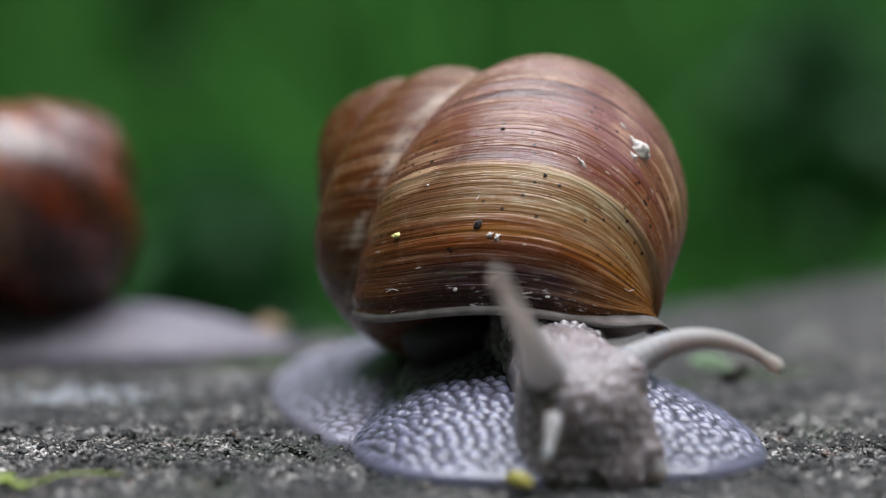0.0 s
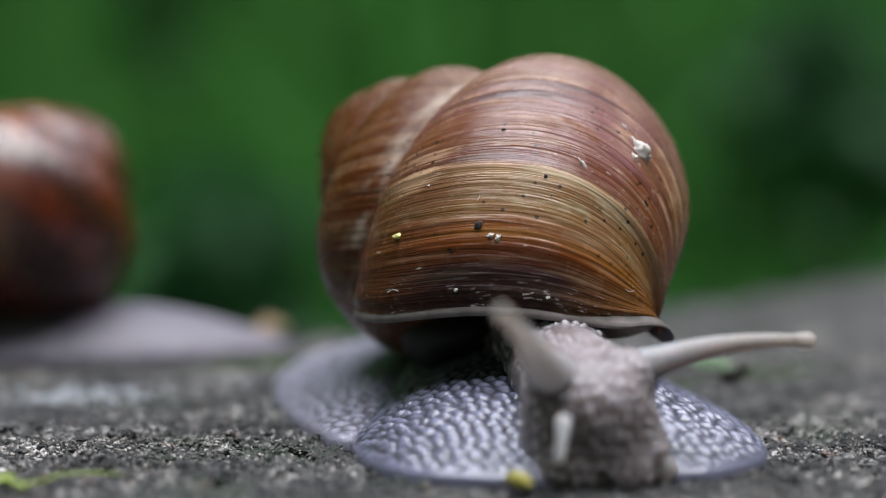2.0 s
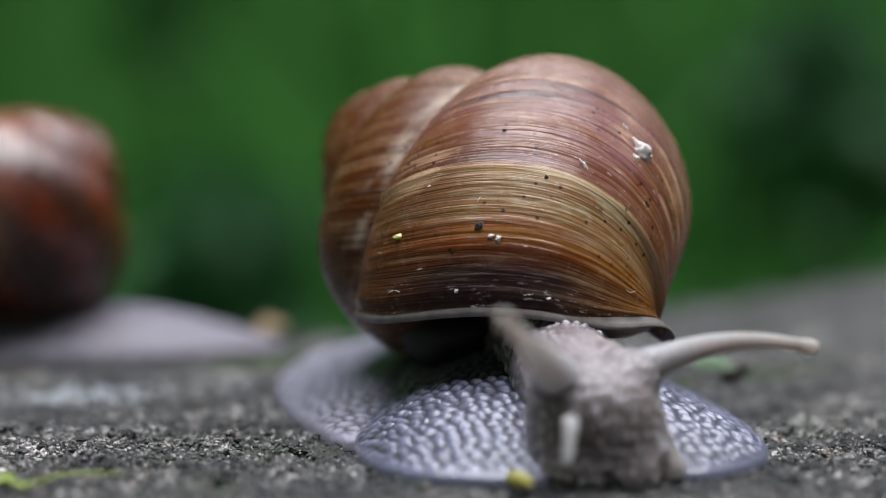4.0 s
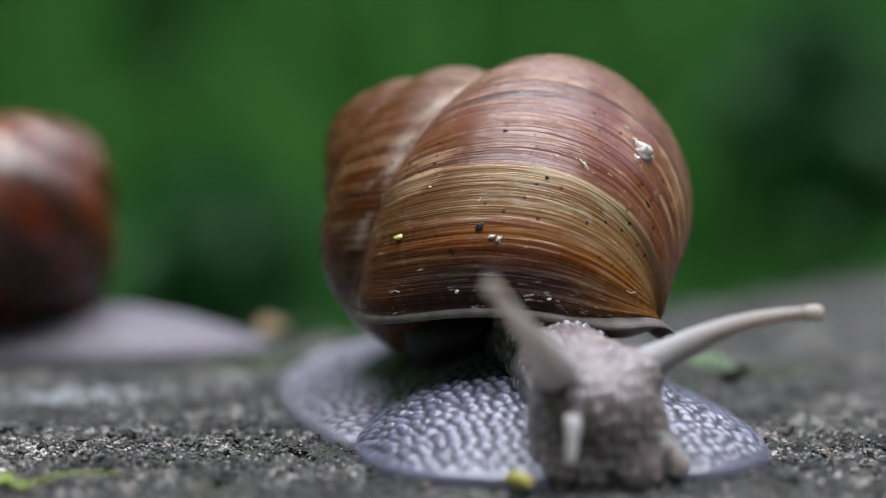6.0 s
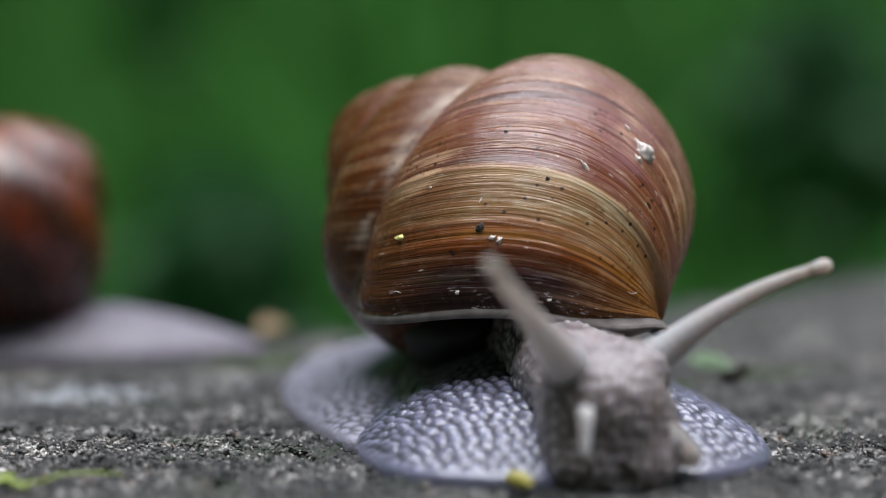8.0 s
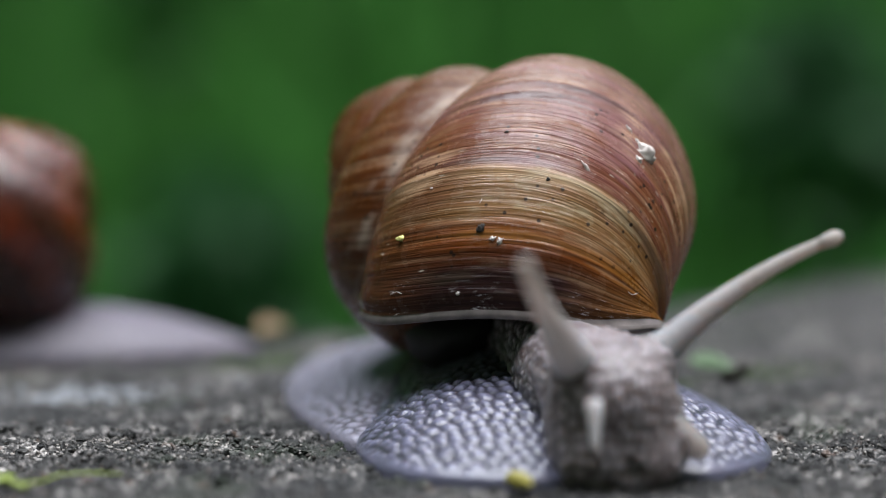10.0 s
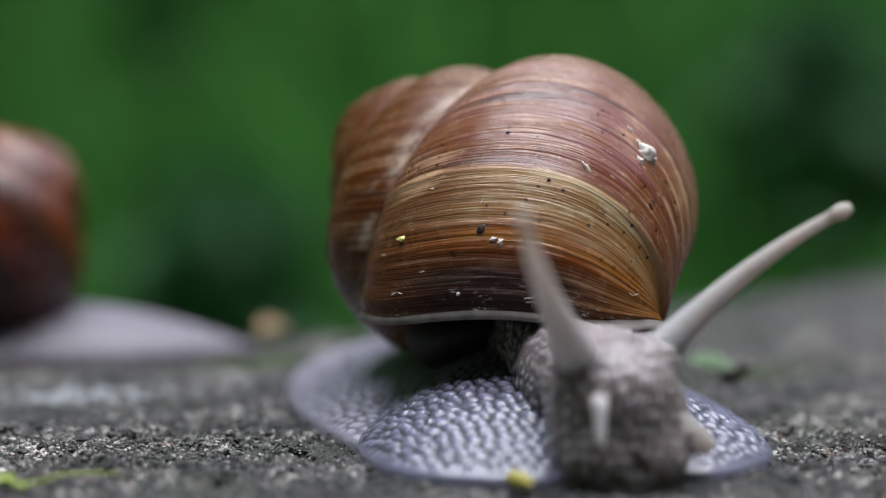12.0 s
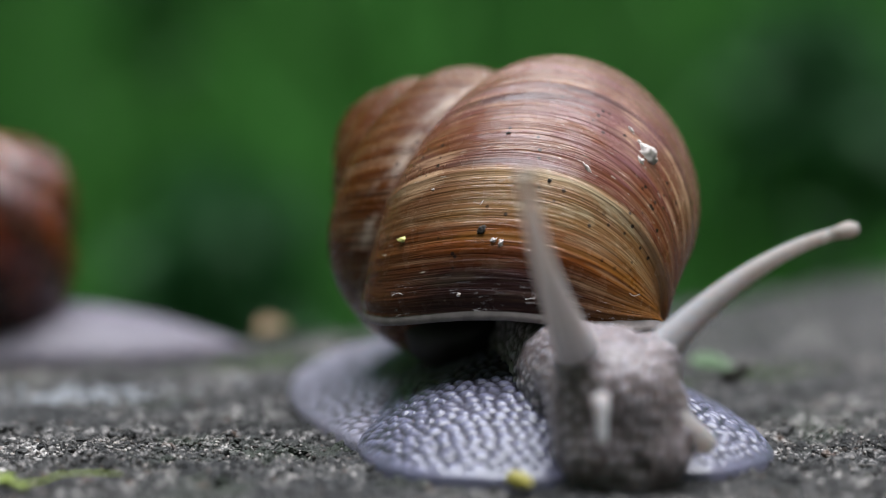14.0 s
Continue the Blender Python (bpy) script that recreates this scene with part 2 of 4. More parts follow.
def plain(name, col, rough, var=0.25, scale=800, **more):
    n = Nodes(name)
    obj = n.coords()
    k = n.noise(obj, scale, 4)
    dark = tuple(c * (1 - var) for c in col)
    return n.done(color=n.mix(k, dark, col), rough=rough, normal=n.bump(k, 0.0002, 0.6), **more)


def concrete_material():
    """Weathered granular concrete: dark binder, grey and pale sand grains, wet dark pits, moss film."""
    n = Nodes("weathered_concrete")
    obj = n.coords()
    big = n.noise(obj, 28, 4)
    mid = n.noise(obj, 140, 4)
    warp = n.add("VectorMath", {0: obj, 1: n.add("VectorMath", {0: n.add("TexNoise", {"Vector": obj, "Scale": 1100.0}).outputs["Color"], 1: (0.0007, 0.0007, 0.0007)}, operation="MULTIPLY").outputs[0]}, operation="ADD").outputs[0]
    grain = n.voronoi(warp, 1300)
    small = n.voronoi(warp, 2900)
    tint = n.add("SeparateColor", {"Color": grain.outputs["Color"]}).outputs[0]
    tint2 = n.add("SeparateColor", {"Color": small.outputs["Color"]}).outputs[1]
    # paler crusts where the sand lies bare, darker where the binder holds water
    crust = n.math("ADD", n.noise(obj, 75, 4, 0.6), n.math("MULTIPLY", n.math("SUBTRACT", n.noise(obj, 420, 3), 0.5), 0.6))
    tint = n.math("ADD", tint, n.math("MULTIPLY", n.math("SUBTRACT", crust, 0.50), 1.7))
    tint2 = n.math("ADD", tint2, n.math("MULTIPLY", n.math("SUBTRACT", crust, 0.52), 1.5))
    col = n.ramp(tint, [(0.0, (0.004, 0.004, 0.004)), (0.35, (0.014, 0.0135, 0.013)), (0.60, (0.040, 0.038, 0.037)), (0.80, (0.120, 0.112, 0.108)), (1.0, (0.46, 0.43, 0.41))])
    col2 = n.ramp(tint2, [(0.0, (0.004, 0.004, 0.004)), (0.5, (0.024, 0.023, 0.022)), (0.78, (0.085, 0.080, 0.077)), (1.0, (0.42, 0.39, 0.37))])
    col = n.mix(n.ramp(mid, [(0.42, 0.0), (0.56, 1.0)]), col, col2)
    col = n.mix(n.ramp(grain.outputs["Distance"], [(0.45, 0.0), (0.75, 0.8)]), col, (0.007, 0.007, 0.0065))
    col = n.mix(n.ramp(big, [(0.40, 0.0), (0.65, 0.4)]), col, (0.020, 0.022, 0.025))
    col = n.mix(n.ramp(n.noise(obj, 330, 3), [(0.36, 0.8), (0.46, 0.0)]), col, (0.008, 0.0075, 0.007))
    rust = n.ramp(n.noise(obj, 420, 2), [(0.64, 0.0), (0.72, 0.5)])
    col = n.mix(rust, col, (0.10, 0.052, 0.030))
    moss = n.ramp(n.noise(obj, 52, 3, 0.6), [(0.56, 0.0), (0.70, 0.5)])
    col = n.mix(moss, col, (0.030, 0.044, 0.022))
    h = n.math("ADD", n.math("MULTIPLY", grain.outputs["Distance"], -1.0), n.math("ADD", n.math("MULTIPLY", small.outputs["Distance"], -0.4), n.noise(obj, 2600, 3)))
    return n.done(color=col, rough=n.ramp(mid, [(0.3, 0.5), (0.7, 0.85)]), normal=n.bump(h, 0.0005, 0.9), spec=0.4)


def grain_material(name, a, b):
    """Loose sand: every grain has its own shade."""
    n = Nodes(name)
    r = n.add("NewGeometry").outputs["Random Per Island"]
    k = n.noise(n.coords(), 1800, 3)
    return n.done(color=n.mix(n.math("MULTIPLY", n.math("POWER", r, 1.6), n.ramp(k, [(0.3, 0.5), (0.6, 1.0)])), a, b), rough=0.55, normal=n.bump(k, 0.0002, 0.7), spec=0.4)


def earth_material():
    """Brown soil with crumbs and a patchy cover of low green growth."""
    n = Nodes("meadow_floor")
    obj = n.coords()
    col = n.mix(n.noise(obj, 14, 5, 0.65), (0.030, 0.026, 0.019), (0.062, 0.054, 0.042))
    cover = n.ramp(n.math("ADD", n.noise(obj, 1.1, 4, 0.6), n.math("MULTIPLY", n.math("SUBTRACT", n.noise(obj, 22, 3), 0.5), 0.5)), [(0.42, 0.0), (0.58, 0.8)])
    col = n.mix(cover, col, n.mix(n.noise(obj, 60, 3), (0.028, 0.060, 0.016), (0.055, 0.105, 0.030)))
    return n.done(color=col, rough=0.92, normal=n.bump(n.noise(obj, 45, 5, 0.6), 0.02, 0.8))


def leaf_material(name, a, b):
    n = Nodes(name)
    r = n.add("NewGeometry").outputs["Random Per Island"]
    obj = n.coords()
    k = n.noise(obj, 2.0, 2)
    col = n.mix(r, a, b)
    col = n.mix(n.math("MULTIPLY", n.ramp(k, [(0.35, 0.0), (0.65, 1.0)]), 0.5), col, tuple(c * 0.45 for c in a))
    n.done(color=col, rough=0.5, spec=0.3)
    thin = n.add("BsdfTranslucent", {"Color": col})
    both = n.add("MixShader", {"Fac": 0.4})
    n.tree.links.new(n.bsdf.outputs[0], both.inputs[1])
    n.tree.links.new(thin.outputs[0], both.inputs[2])
    n.tree.links.new(both.outputs[0], n.tree.nodes["Material Output"].inputs["Surface"])
    return n.mat


MAT = dict(
    shell=shell_material("brown_shell", False),
    banded=shell_material("banded_shell", True),
    lip=plain("shell_lip", (0.34, 0.29, 0.28), 0.4, 0.95, 420),
    inside=plain("shell_inside", (0.30, 0.22, 0.17), 0.4, 0.3),
    skin=skin_material("snail_skin"),
    head=skin_material("snail_head_skin", (0.105, 0.080, 0.078), (0.330, 0.298, 0.322), 0.6, 0.14, 0.8),
    neck=skin_material("snail_neck_skin", (0.055, 0.045, 0.045), (0.32, 0.292, 0.312), 1.0, 0.25, 0.3),
    # lighter copy of the foot's skin, for the light falling on the tail
    tail=skin_material("snail_lit_tail_skin", (0.060, 0.054, 0.066), (0.300, 0.285, 0.360), 1.0, 0.08),
    pale=skin_material("pale_skin", (0.090, 0.077, 0.100), (0.132, 0.116, 0.148), 1.0, 0.0),
    tentacle=tentacle_material(), tentacle_mid=tentacle_material(0.35), tentacle_far=tentacle_material(0.7), tentacle_tip=tentacle_material(1.0),
    # near black: the shade under the shell is put into this colour
    mantle=plain("mantle_shade", (0.014, 0.011, 0.011), 0.6, 0.5, 900),
    eye=plain("eye_tip", (0.30, 0.17, 0.10), 0.3, 0.4, 3000),
    concrete=concrete_material(),
    earth=earth_material(),
    grass=leaf_material("grass_blades", (0.066, 0.234, 0.047), (0.097, 0.278, 0.060)),
    shrub=leaf_material("shrub_leaves", (0.026, 0.10, 0.032), (0.036, 0.12, 0.04)),
    bark=plain("bark", (0.10, 0.075, 0.05), 0.9, 0.5, 60),
    fresh=plain("fresh_green", (0.24, 0.31, 0.04), 0.45, 0.35, 500),
    bud=plain("bud_scales", (0.42, 0.36, 0.06), 0.5, 0.5, 700),
    curl=plain("curled_leaf", (0.25, 0.36, 0.22), 0.5, 0.5, 500),
    dry=plain("dry_leaf", (0.36, 0.25, 0.15), 0.7, 0.4, 400),
    chalk=plain("chalky_scar", (0.80, 0.72, 0.68), 0.85, 0.5, 900),
    speck=plain("yellow_speck", (0.70, 0.66, 0.22), 0.5, 0.2, 1500),
    lichen=plain("pale_lichen", (0.30, 0.315, 0.34), 0.9, 0.5, 600),
    gravel=grain_material("pale_grain", (0.07, 0.064, 0.060), (0.46, 0.42, 0.39)),
    moss=plain("moss_tuft", (0.05, 0.085, 0.022), 0.9, 0.5, 900),
    soil=plain("dark_crumb", (0.035, 0.028, 0.023), 0.9, 0.4, 1500),
)

# ---------------------------------------------------------------- setting
def ledge_edge(x):
    """Where the ledge's far edge runs: it draws away to one side."""
    c = smooth_curve([(-0.30, 0.30), (-0.10, 0.352), (-0.023, 0.381), (0.045, 0.430), (0.098, 0.497), (0.20, 0.60), (0.45, 0.80)], 200)
    return np.interp(x, c[:, 0], c[:, 1])


def relief(x, y, grains=True):
    """Height of the worn concrete over its mean plane, in metres."""
    mm = 1000.0
    z = 1.6 * (fractal(x * mm / 26, y * mm / 26, 3, 3) - 0.5) + 1.5 * (fractal(x * mm / 4.5, y * mm / 4.5, 3, 7) - 0.5)
    if grains:
        f1, f2, who = cells(x * mm / 0.62, y * mm / 0.75, 2, 0.95)
        z = z + (0.10 + 0.55 * who ** 2) * np.clip(1 - f1 * 1.3, 0, 1) ** 0.7
        f1, f2, who = cells(x * mm / 1.7 + 7, y * mm / 1.9, 4, 0.95)
        z = z + np.where(who > 0.66, 0.7 * who * np.clip(1 - f1 * 1.9, 0, 1) ** 0.6, 0) - np.where(who < 0.26, 1.2 * np.clip(1 - f1 * 1.7, 0, 1) ** 0.6, 0)
    return z / mm - 0.0008


def build_ledge():
    xs = np.concatenate([np.linspace(-0.30, -0.066, 40, endpoint=False), np.linspace(-0.066, 0.066, 640, endpoint=False),
                         np.linspace(0.066, 0.13, 110, endpoint=False), np.linspace(0.13, 0.45, 40)])
    s = np.concatenate([np.linspace(0.0, 0.12, 60, endpoint=False), np.linspace(0.12, 0.50, 400, endpoint=False), np.linspace(0.50, 1.0, 170)])
    rows = []
    edge = ledge_edge(xs)
    for y in np.linspace(-0.35, 0.205, 24, endpoint=False):
        rows.append(np.stack([xs, np.full_like(xs, y), relief(xs, xs * 0 + y)], -1))
    for k in s:
        y = 0.205 + (edge - 0.012 - 0.205) * k
        rows.append(np.stack([xs, y, relief(xs, y)], -1))
    for a in np.linspace(0.1, 1.5, 12):      # the rounded far arris
        y = edge - 0.012 + 0.012 * math.sin(a)
        rows.append(np.stack([xs, y, relief(xs, y) - 0.012 * (1 - math.cos(a))], -1))
    for z in (-0.02, -0.05, -0.12, -0.3, -0.6):
        rows.append(np.stack([xs, edge + 0.003 * fractal(xs * 60, xs * 0 + z * 60, 3), np.full_like(xs, z)], -1))
    near = rows[0] * 1
    near[:, 2] = -0.6
    rows.insert(0, near)
    me = grid_mesh("concrete_ledge", np.array(rows))
    ob = part("concrete_ledge", me, MAT["concrete"])
    tagged(ob, "weathered grey granular concrete ledge with moss film", "ledge", kind="structure")


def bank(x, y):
    """Height of the meadow: level about the ledge, then a bank, low beyond the ledge; the high slope on the other side
    is unseen, added to block low sky light.
    """
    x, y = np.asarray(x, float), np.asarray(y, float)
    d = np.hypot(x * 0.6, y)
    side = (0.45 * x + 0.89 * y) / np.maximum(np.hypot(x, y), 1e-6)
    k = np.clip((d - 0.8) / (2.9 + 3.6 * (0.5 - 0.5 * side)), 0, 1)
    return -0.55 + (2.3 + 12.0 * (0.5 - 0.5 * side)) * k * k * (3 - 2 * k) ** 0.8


def build_meadow():
    r = np.concatenate([[0.0], np.geomspace(0.15, 900, 90)])
    a = np.linspace(0, 2 * np.pi, 120, endpoint=False)
    R, A = np.meshgrid(r, a, indexing="ij")
    X, Y = R * np.cos(A), R * np.sin(A)
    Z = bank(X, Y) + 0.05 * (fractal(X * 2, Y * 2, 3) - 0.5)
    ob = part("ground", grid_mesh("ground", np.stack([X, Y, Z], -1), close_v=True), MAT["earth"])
    tagged(ob, "dark brown soil under the meadow growth", "meadow", kind="structure")
    rng = np.random.default_rng(4)
    n = 60000
    x = rng.uniform(-1.0, 1.0, n) + rng.normal(0, 0.22, n)
    y = 0.9 + 2.3 * rng.random(n) + np.abs(rng.normal(0, 0.15, n)) * np.where(rng.random(n) < 0.3, -2.0, 1.0)
    x, y = x[y > 0.62], y[y > 0.62]
    # thinner tufts all round, out to a ragged limit
    m = 90000
    cx, cy = rng.normal(0, 3.2, 2500), rng.normal(0.8, 3.2, 2500)
    who = rng.integers(0, 2500, m)
    wx, wy = cx[who] + rng.normal(0, 0.16, m), cy[who] + rng.normal(0, 0.16, m)
    far = ((np.abs(wx) > 0.55) | (wy < -0.45) | (wy > 0.95)) & ~((np.abs(wx) < 0.9) & (wy > 0.9) & (wy < 3.2))
    x, y = np.concatenate([x, wx[far]]), np.concatenate([y, wy[far]])
    n = len(x)
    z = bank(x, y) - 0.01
    h = rng.uniform(0.10, 0.30, n)
    w = rng.uniform(0.005, 0.011, n)
    ang = rng.uniform(0, 2 * np.pi, n)
    lean = rng.uniform(0.1, 0.7, n) * h
    la = rng.uniform(0, 2 * np.pi, n)
    base = np.stack([x, y, z], -1)
    side = np.stack([np.cos(ang), np.sin(ang), 0 * ang], -1) * w[:, None]
    tip = base + np.stack([np.cos(la) * lean, np.sin(la) * lean, h], -1)
    mid = base + np.stack([np.cos(la) * lean * 0.3, np.sin(la) * lean * 0.3, h * 0.55], -1)
    V = np.stack([base - side, base + side, mid - side * 0.8, mid + side * 0.8, tip], 1).reshape(-1, 3)
    k = np.arange(n)[:, None] * 5
    F = [tuple(q) for q in (k + np.array([0, 1, 3, 2])).tolist()] + [tuple(q) for q in (k + np.array([2, 3, 4])).tolist()]
    me = bpy.data.meshes.new("grass")
    me.from_pydata(V.tolist(), [], F)
    tagged(part("grass", me, MAT["grass"]), "tall green meadow grass on the bank behind the ledge", "grass", kind="stuff")


def build_shrub(x, y, height, spread, seed):
    """A low dark shrub: a few bent stems and a loose crown of pointed leaves."""
    rng = np.random.default_rng(seed)
    shrub = tagged(new("shrub"), "dark green leafy shrub on the grassy bank", "shrub", "shrubs on the bank")
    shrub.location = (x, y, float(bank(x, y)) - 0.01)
    for k in range(4):
        a = rng.uniform(0, 6.28)
        tip = np.array([math.cos(a) * spread * 0.6, math.sin(a) * spread * 0.6, height * rng.uniform(0.6, 0.9)])
        C = smooth_curve([(0, 0, 0), tip * (0.3, 0.3, 0.5), tip], 10)
        ring = np.linspace(0, 2 * np.pi, 7, endpoint=False)
        R = np.linspace(0.006, 0.0015, 10)
        P = C[:, None] + np.stack([np.cos(ring)[None] * R[:, None], np.sin(ring)[None] * R[:, None], np.zeros((10, 7))], -1)
        part("stem", grid_mesh("stem", P, close_v=True), MAT["bark"], shrub)
    n = 520
    d = rng.normal(size=(n, 3))
    d /= np.linalg.norm(d, axis=1)[:, None]
    c = d * rng.uniform(0.35, 1.0, n)[:, None] ** 0.6 * np.array([spread, spread, height * 0.42]) + np.array([0, 0, height * 0.62])
    f = rng.normal(size=(n, 3)) + np.array([0, 0, -0.3])
    f /= np.linalg.norm(f, axis=1)[:, None]
    s = np.cross(f, rng.normal(size=(n, 3)))
    s /= np.linalg.norm(s, axis=1)[:, None]
    L, W = rng.uniform(0.018, 0.035, n)[:, None], rng.uniform(0.008, 0.015, n)[:, None]
    u = np.cross(s, f) * 0.004
    V = np.stack([c - f * L, c - s * W + u, c + s * W + u, c + f * L], 1).reshape(-1, 3)
    k = np.arange(n)[:, None] * 4
    F = (k + np.array([0, 1, 2])).tolist() + (k + np.array([1, 3, 2])).tolist()
    me = bpy.data.meshes.new("crown")
    me.from_pydata(V.tolist(), [], F)
    part("crown", me, MAT["shrub"], shrub)


build_ledge()
build_meadow()
build_shrub(0.25, 1.50, 0.34, 0.075, 1)
build_shrub(-0.13, 1.38, 0.20, 0.06, 2)
build_shrub(-0.20, 1.62, 0.32, 0.05, 3)
build_shrub(-0.125, 1.30, 0.36, 0.065, 5)


# ---------------------------------------------------------------- litter on the ledge
def sprig(name, points, radii, mat, label, category, n=60):
    """A soft twig or stalk through a few places in millimetres."""
    C = smooth_curve([(*p, r) for p, r in zip(points, radii)], n)
    ctr, rad = C[:, :3], np.maximum(C[:, 3], 0.02)
    tan = np.gradient(ctr, axis=0)
    tan /= np.linalg.norm(tan, axis=1)[:, None]
    side = np.cross(tan, [0.1, 0.2, 1.0])
    side /= np.linalg.norm(side, axis=1)[:, None]
    up = np.cross(side, tan)
    a = np.linspace(0, 2 * np.pi, 20, endpoint=False)
    s = np.arange(n)[:, None]
    k = 1 + 0.25 * (value_noise(s * 0.35 + 0 * a, np.cos(a)[None] * 1.4 + 0 * s, 5) - 0.5)
    P = ctr[:, None] + (side[:, None] * np.cos(a)[None, :, None] + up[:, None] * np.sin(a)[None, :, None]) * (rad[:, None] * k)[..., None]
    return tagged(part(name, grid_mesh(name, P / 1000, close_v=True), mat), label, category)


def leaf(name, at_mm, size, turn, mat, label, curl=0.5, thick=0.25):
    """A small pointed leaf, curled along its rib, with thickness."""
    u = np.linspace(-1, 1, 40)
    v = np.linspace(-1, 1, 21)
    U, V = np.meshgrid(u, v, indexing="ij")
    w = np.clip(1 - U ** 2, 0, 1) ** 0.7 * (1 - 0.2 * U)
    X, Y = U * size[0], V * w * size[1]
    Z = curl * size[1] * (V * w) ** 2 + 0.25 * size[0] * curl * U ** 2 - 0.12 * size[1] * np.exp(-(V / 0.12) ** 2) + 0.1 * size[1] * (fractal(U * 3, V * 3, 3) - 0.5)
    top = np.stack([X, Y, Z + thick / 2], -1)
    low = np.stack([X, Y, Z - thick / 2], -1)[:, ::-1]
    me = grid_mesh(name, np.concatenate([top, low], 1) / 1000, close_v=True)
    ob = tagged(part(name, me, mat), label, "leaf")
    ob.matrix_world = pose(*(c / 1000 for c in at_mm), *turn)
    return ob


green = sprig("green_sprig", [(-52, 232, 0.5), (-47, 233.5, 0.6), (-44, 233.0, 0.5), (-41.6, 234.6, 0.6), (-40.2, 236.4, 0.9), (-37.4, 237.6, 0.9), (-33.8, 238.0, 0.7)], [0.22, 0.26, 0.22, 0.15, 0.13, 0.15, 0.08],
              MAT["fresh"], "bright yellow-green leafy sprig lying on the concrete", "sprig")
for where, size, turn in (((-46.6, 232.6, 0.7), (2.1, 1.0), (15, -10, 20)), ((-44.2, 231.8, 0.6), (1.9, 0.8), (-20, 8, -35)), ((-48.0, 233.4, 0.8), (1.4, 0.7), (10, 12, 70)),
                          ((-45.4, 234.6, 0.9), (1.0, 0.45), (25, 0, 50))):
    blade = leaf("leaflet", where, size, turn, MAT["fresh"], "leaflet")
    del blade["label"], blade["category"]
    blade.parent = green
sprig("fallen_bud", [(6.6, 234.6, 0.9), (7.4, 233.6, 1.0), (8.4, 232.4, 0.9), (9.2, 231.2, 0.7)], [0.2, 0.85, 0.8, 0.15], MAT["bud"], "small yellow-green fallen bud on the concrete", "bud")
leaf("curled_leaf", (37.4, 313, 1.7), (3.9, 1.7), (24, 12, 12), MAT["curl"], "curled green leaf scrap lying on the concrete", 0.9)
leaf("dry_leaf", (-27.6, 365.5, 1.2), (2.6, 1.8), (20, -10, 30), MAT["dry"], "small tan dry leaf scrap near the ledge edge", 0.8)
# no leaf of its own: darkness of the curled leaf's underside and shadow
leaf("dead_leaf", (40.6, 311.5, 1.1), (2.9, 1.8), (-14, -24, 25), MAT["soil"], "dark scrap for the curled leaf's shaded underside", 0.8)


def scatter(name, spots, mat, label, category, seed, flat=0.45):
    """Many small angular lumps about a few spots (x, y, reach, count, size in millimetres), in one mesh."""
    rng = np.random.default_rng(seed)
    bm = bmesh.new()
    bmesh.ops.create_icosphere(bm, subdivisions=1, radius=1.0)
    ball = np.array([v.co for v in bm.verts])
    faces = np.array([[v.index for v in f.verts] for f in bm.faces])
    bm.free()
    V, F = [], []
    for x, y, reach, count, size in spots:
        at_xy = np.stack([x + rng.normal(size=count) * reach * 1.6, y + rng.normal(size=count) * reach], -1)
        z = relief(at_xy[:, 0] / 1000, at_xy[:, 1] / 1000) * 1000
        for (px, py), pz in zip(at_xy, z):
            r = size * rng.uniform(0.45, 1.3)
            turn = np.array(Euler((rng.uniform(-0.4, 0.4), rng.uniform(-0.4, 0.4), rng.uniform(0, 6.3))).to_matrix())
            lump = ball * rng.uniform(0.7, 1.25, (len(ball), 1)) * (r, r * 0.8, r * flat)
            F.append(faces + len(ball) * len(V))
            V.append(lump @ turn.T + (px, py, pz + r * flat * 0.3))
    me = bpy.data.meshes.new(name)
    me.from_pydata((np.concatenate(V) / 1000).tolist(), [], np.concatenate(F).tolist())
    return tagged(part(name, me, mat), label, category, kind="stuff")


scatter("lichen", [(-50, 303, 3.0, 60, 0.9), (-45, 308, 2.5, 40, 0.8), (-41, 297, 2.0, 22, 0.8), (-30, 315, 3.0, 18, 0.7)], MAT["lichen"], "pale grey lichen crust on the concrete", "lichen", 11)
scatter("pale_gravel", [(-43, 262, 3.0, 170, 0.30), (-36, 264, 3.0, 130, 0.30), (-34, 258, 6.0, 160, 0.28), (-20, 260, 5.0, 120, 0.26), (44, 262, 6.0, 200, 0.28), (52, 268, 5.0, 140, 0.3), (40, 250, 4.0, 80, 0.28), (-30, 248, 8.0, 160, 0.28)], MAT["gravel"], "pale sand grains bedded in the concrete", "gravel", 12, 0.6)
scatter("dark_gravel", [(-40, 258, 6.0, 50, 0.32), (-24, 258, 6.0, 50, 0.34), (46, 260, 6.0, 50, 0.32)], MAT["soil"], "dark soil crumbs on the concrete", "soil", 13, 0.6)
scatter("concrete_chips", [(-44, 264, 4.0, 60, 0.9), (-30, 258, 7.0, 70, 0.8), (-18, 262, 4.0, 30, 0.7), (45, 262, 6.0, 60, 0.8), (40, 248, 5.0, 30, 0.8), (-38, 246, 6.0, 40, 0.9)], MAT["concrete"], "small flat chips crumbling from the concrete", "chips", 15, 0.5)
scatter("moss", [(-29, 331, 2.2, 40, 0.9), (-23, 338, 2.0, 36, 0.8), (44, 322, 2.5, 36, 0.8), (50, 330, 2.5, 24, 0.7), (31, 310, 1.2, 20, 0.7)], MAT["moss"], "small dark green moss tufts on the concrete", "moss", 14, 0.8)


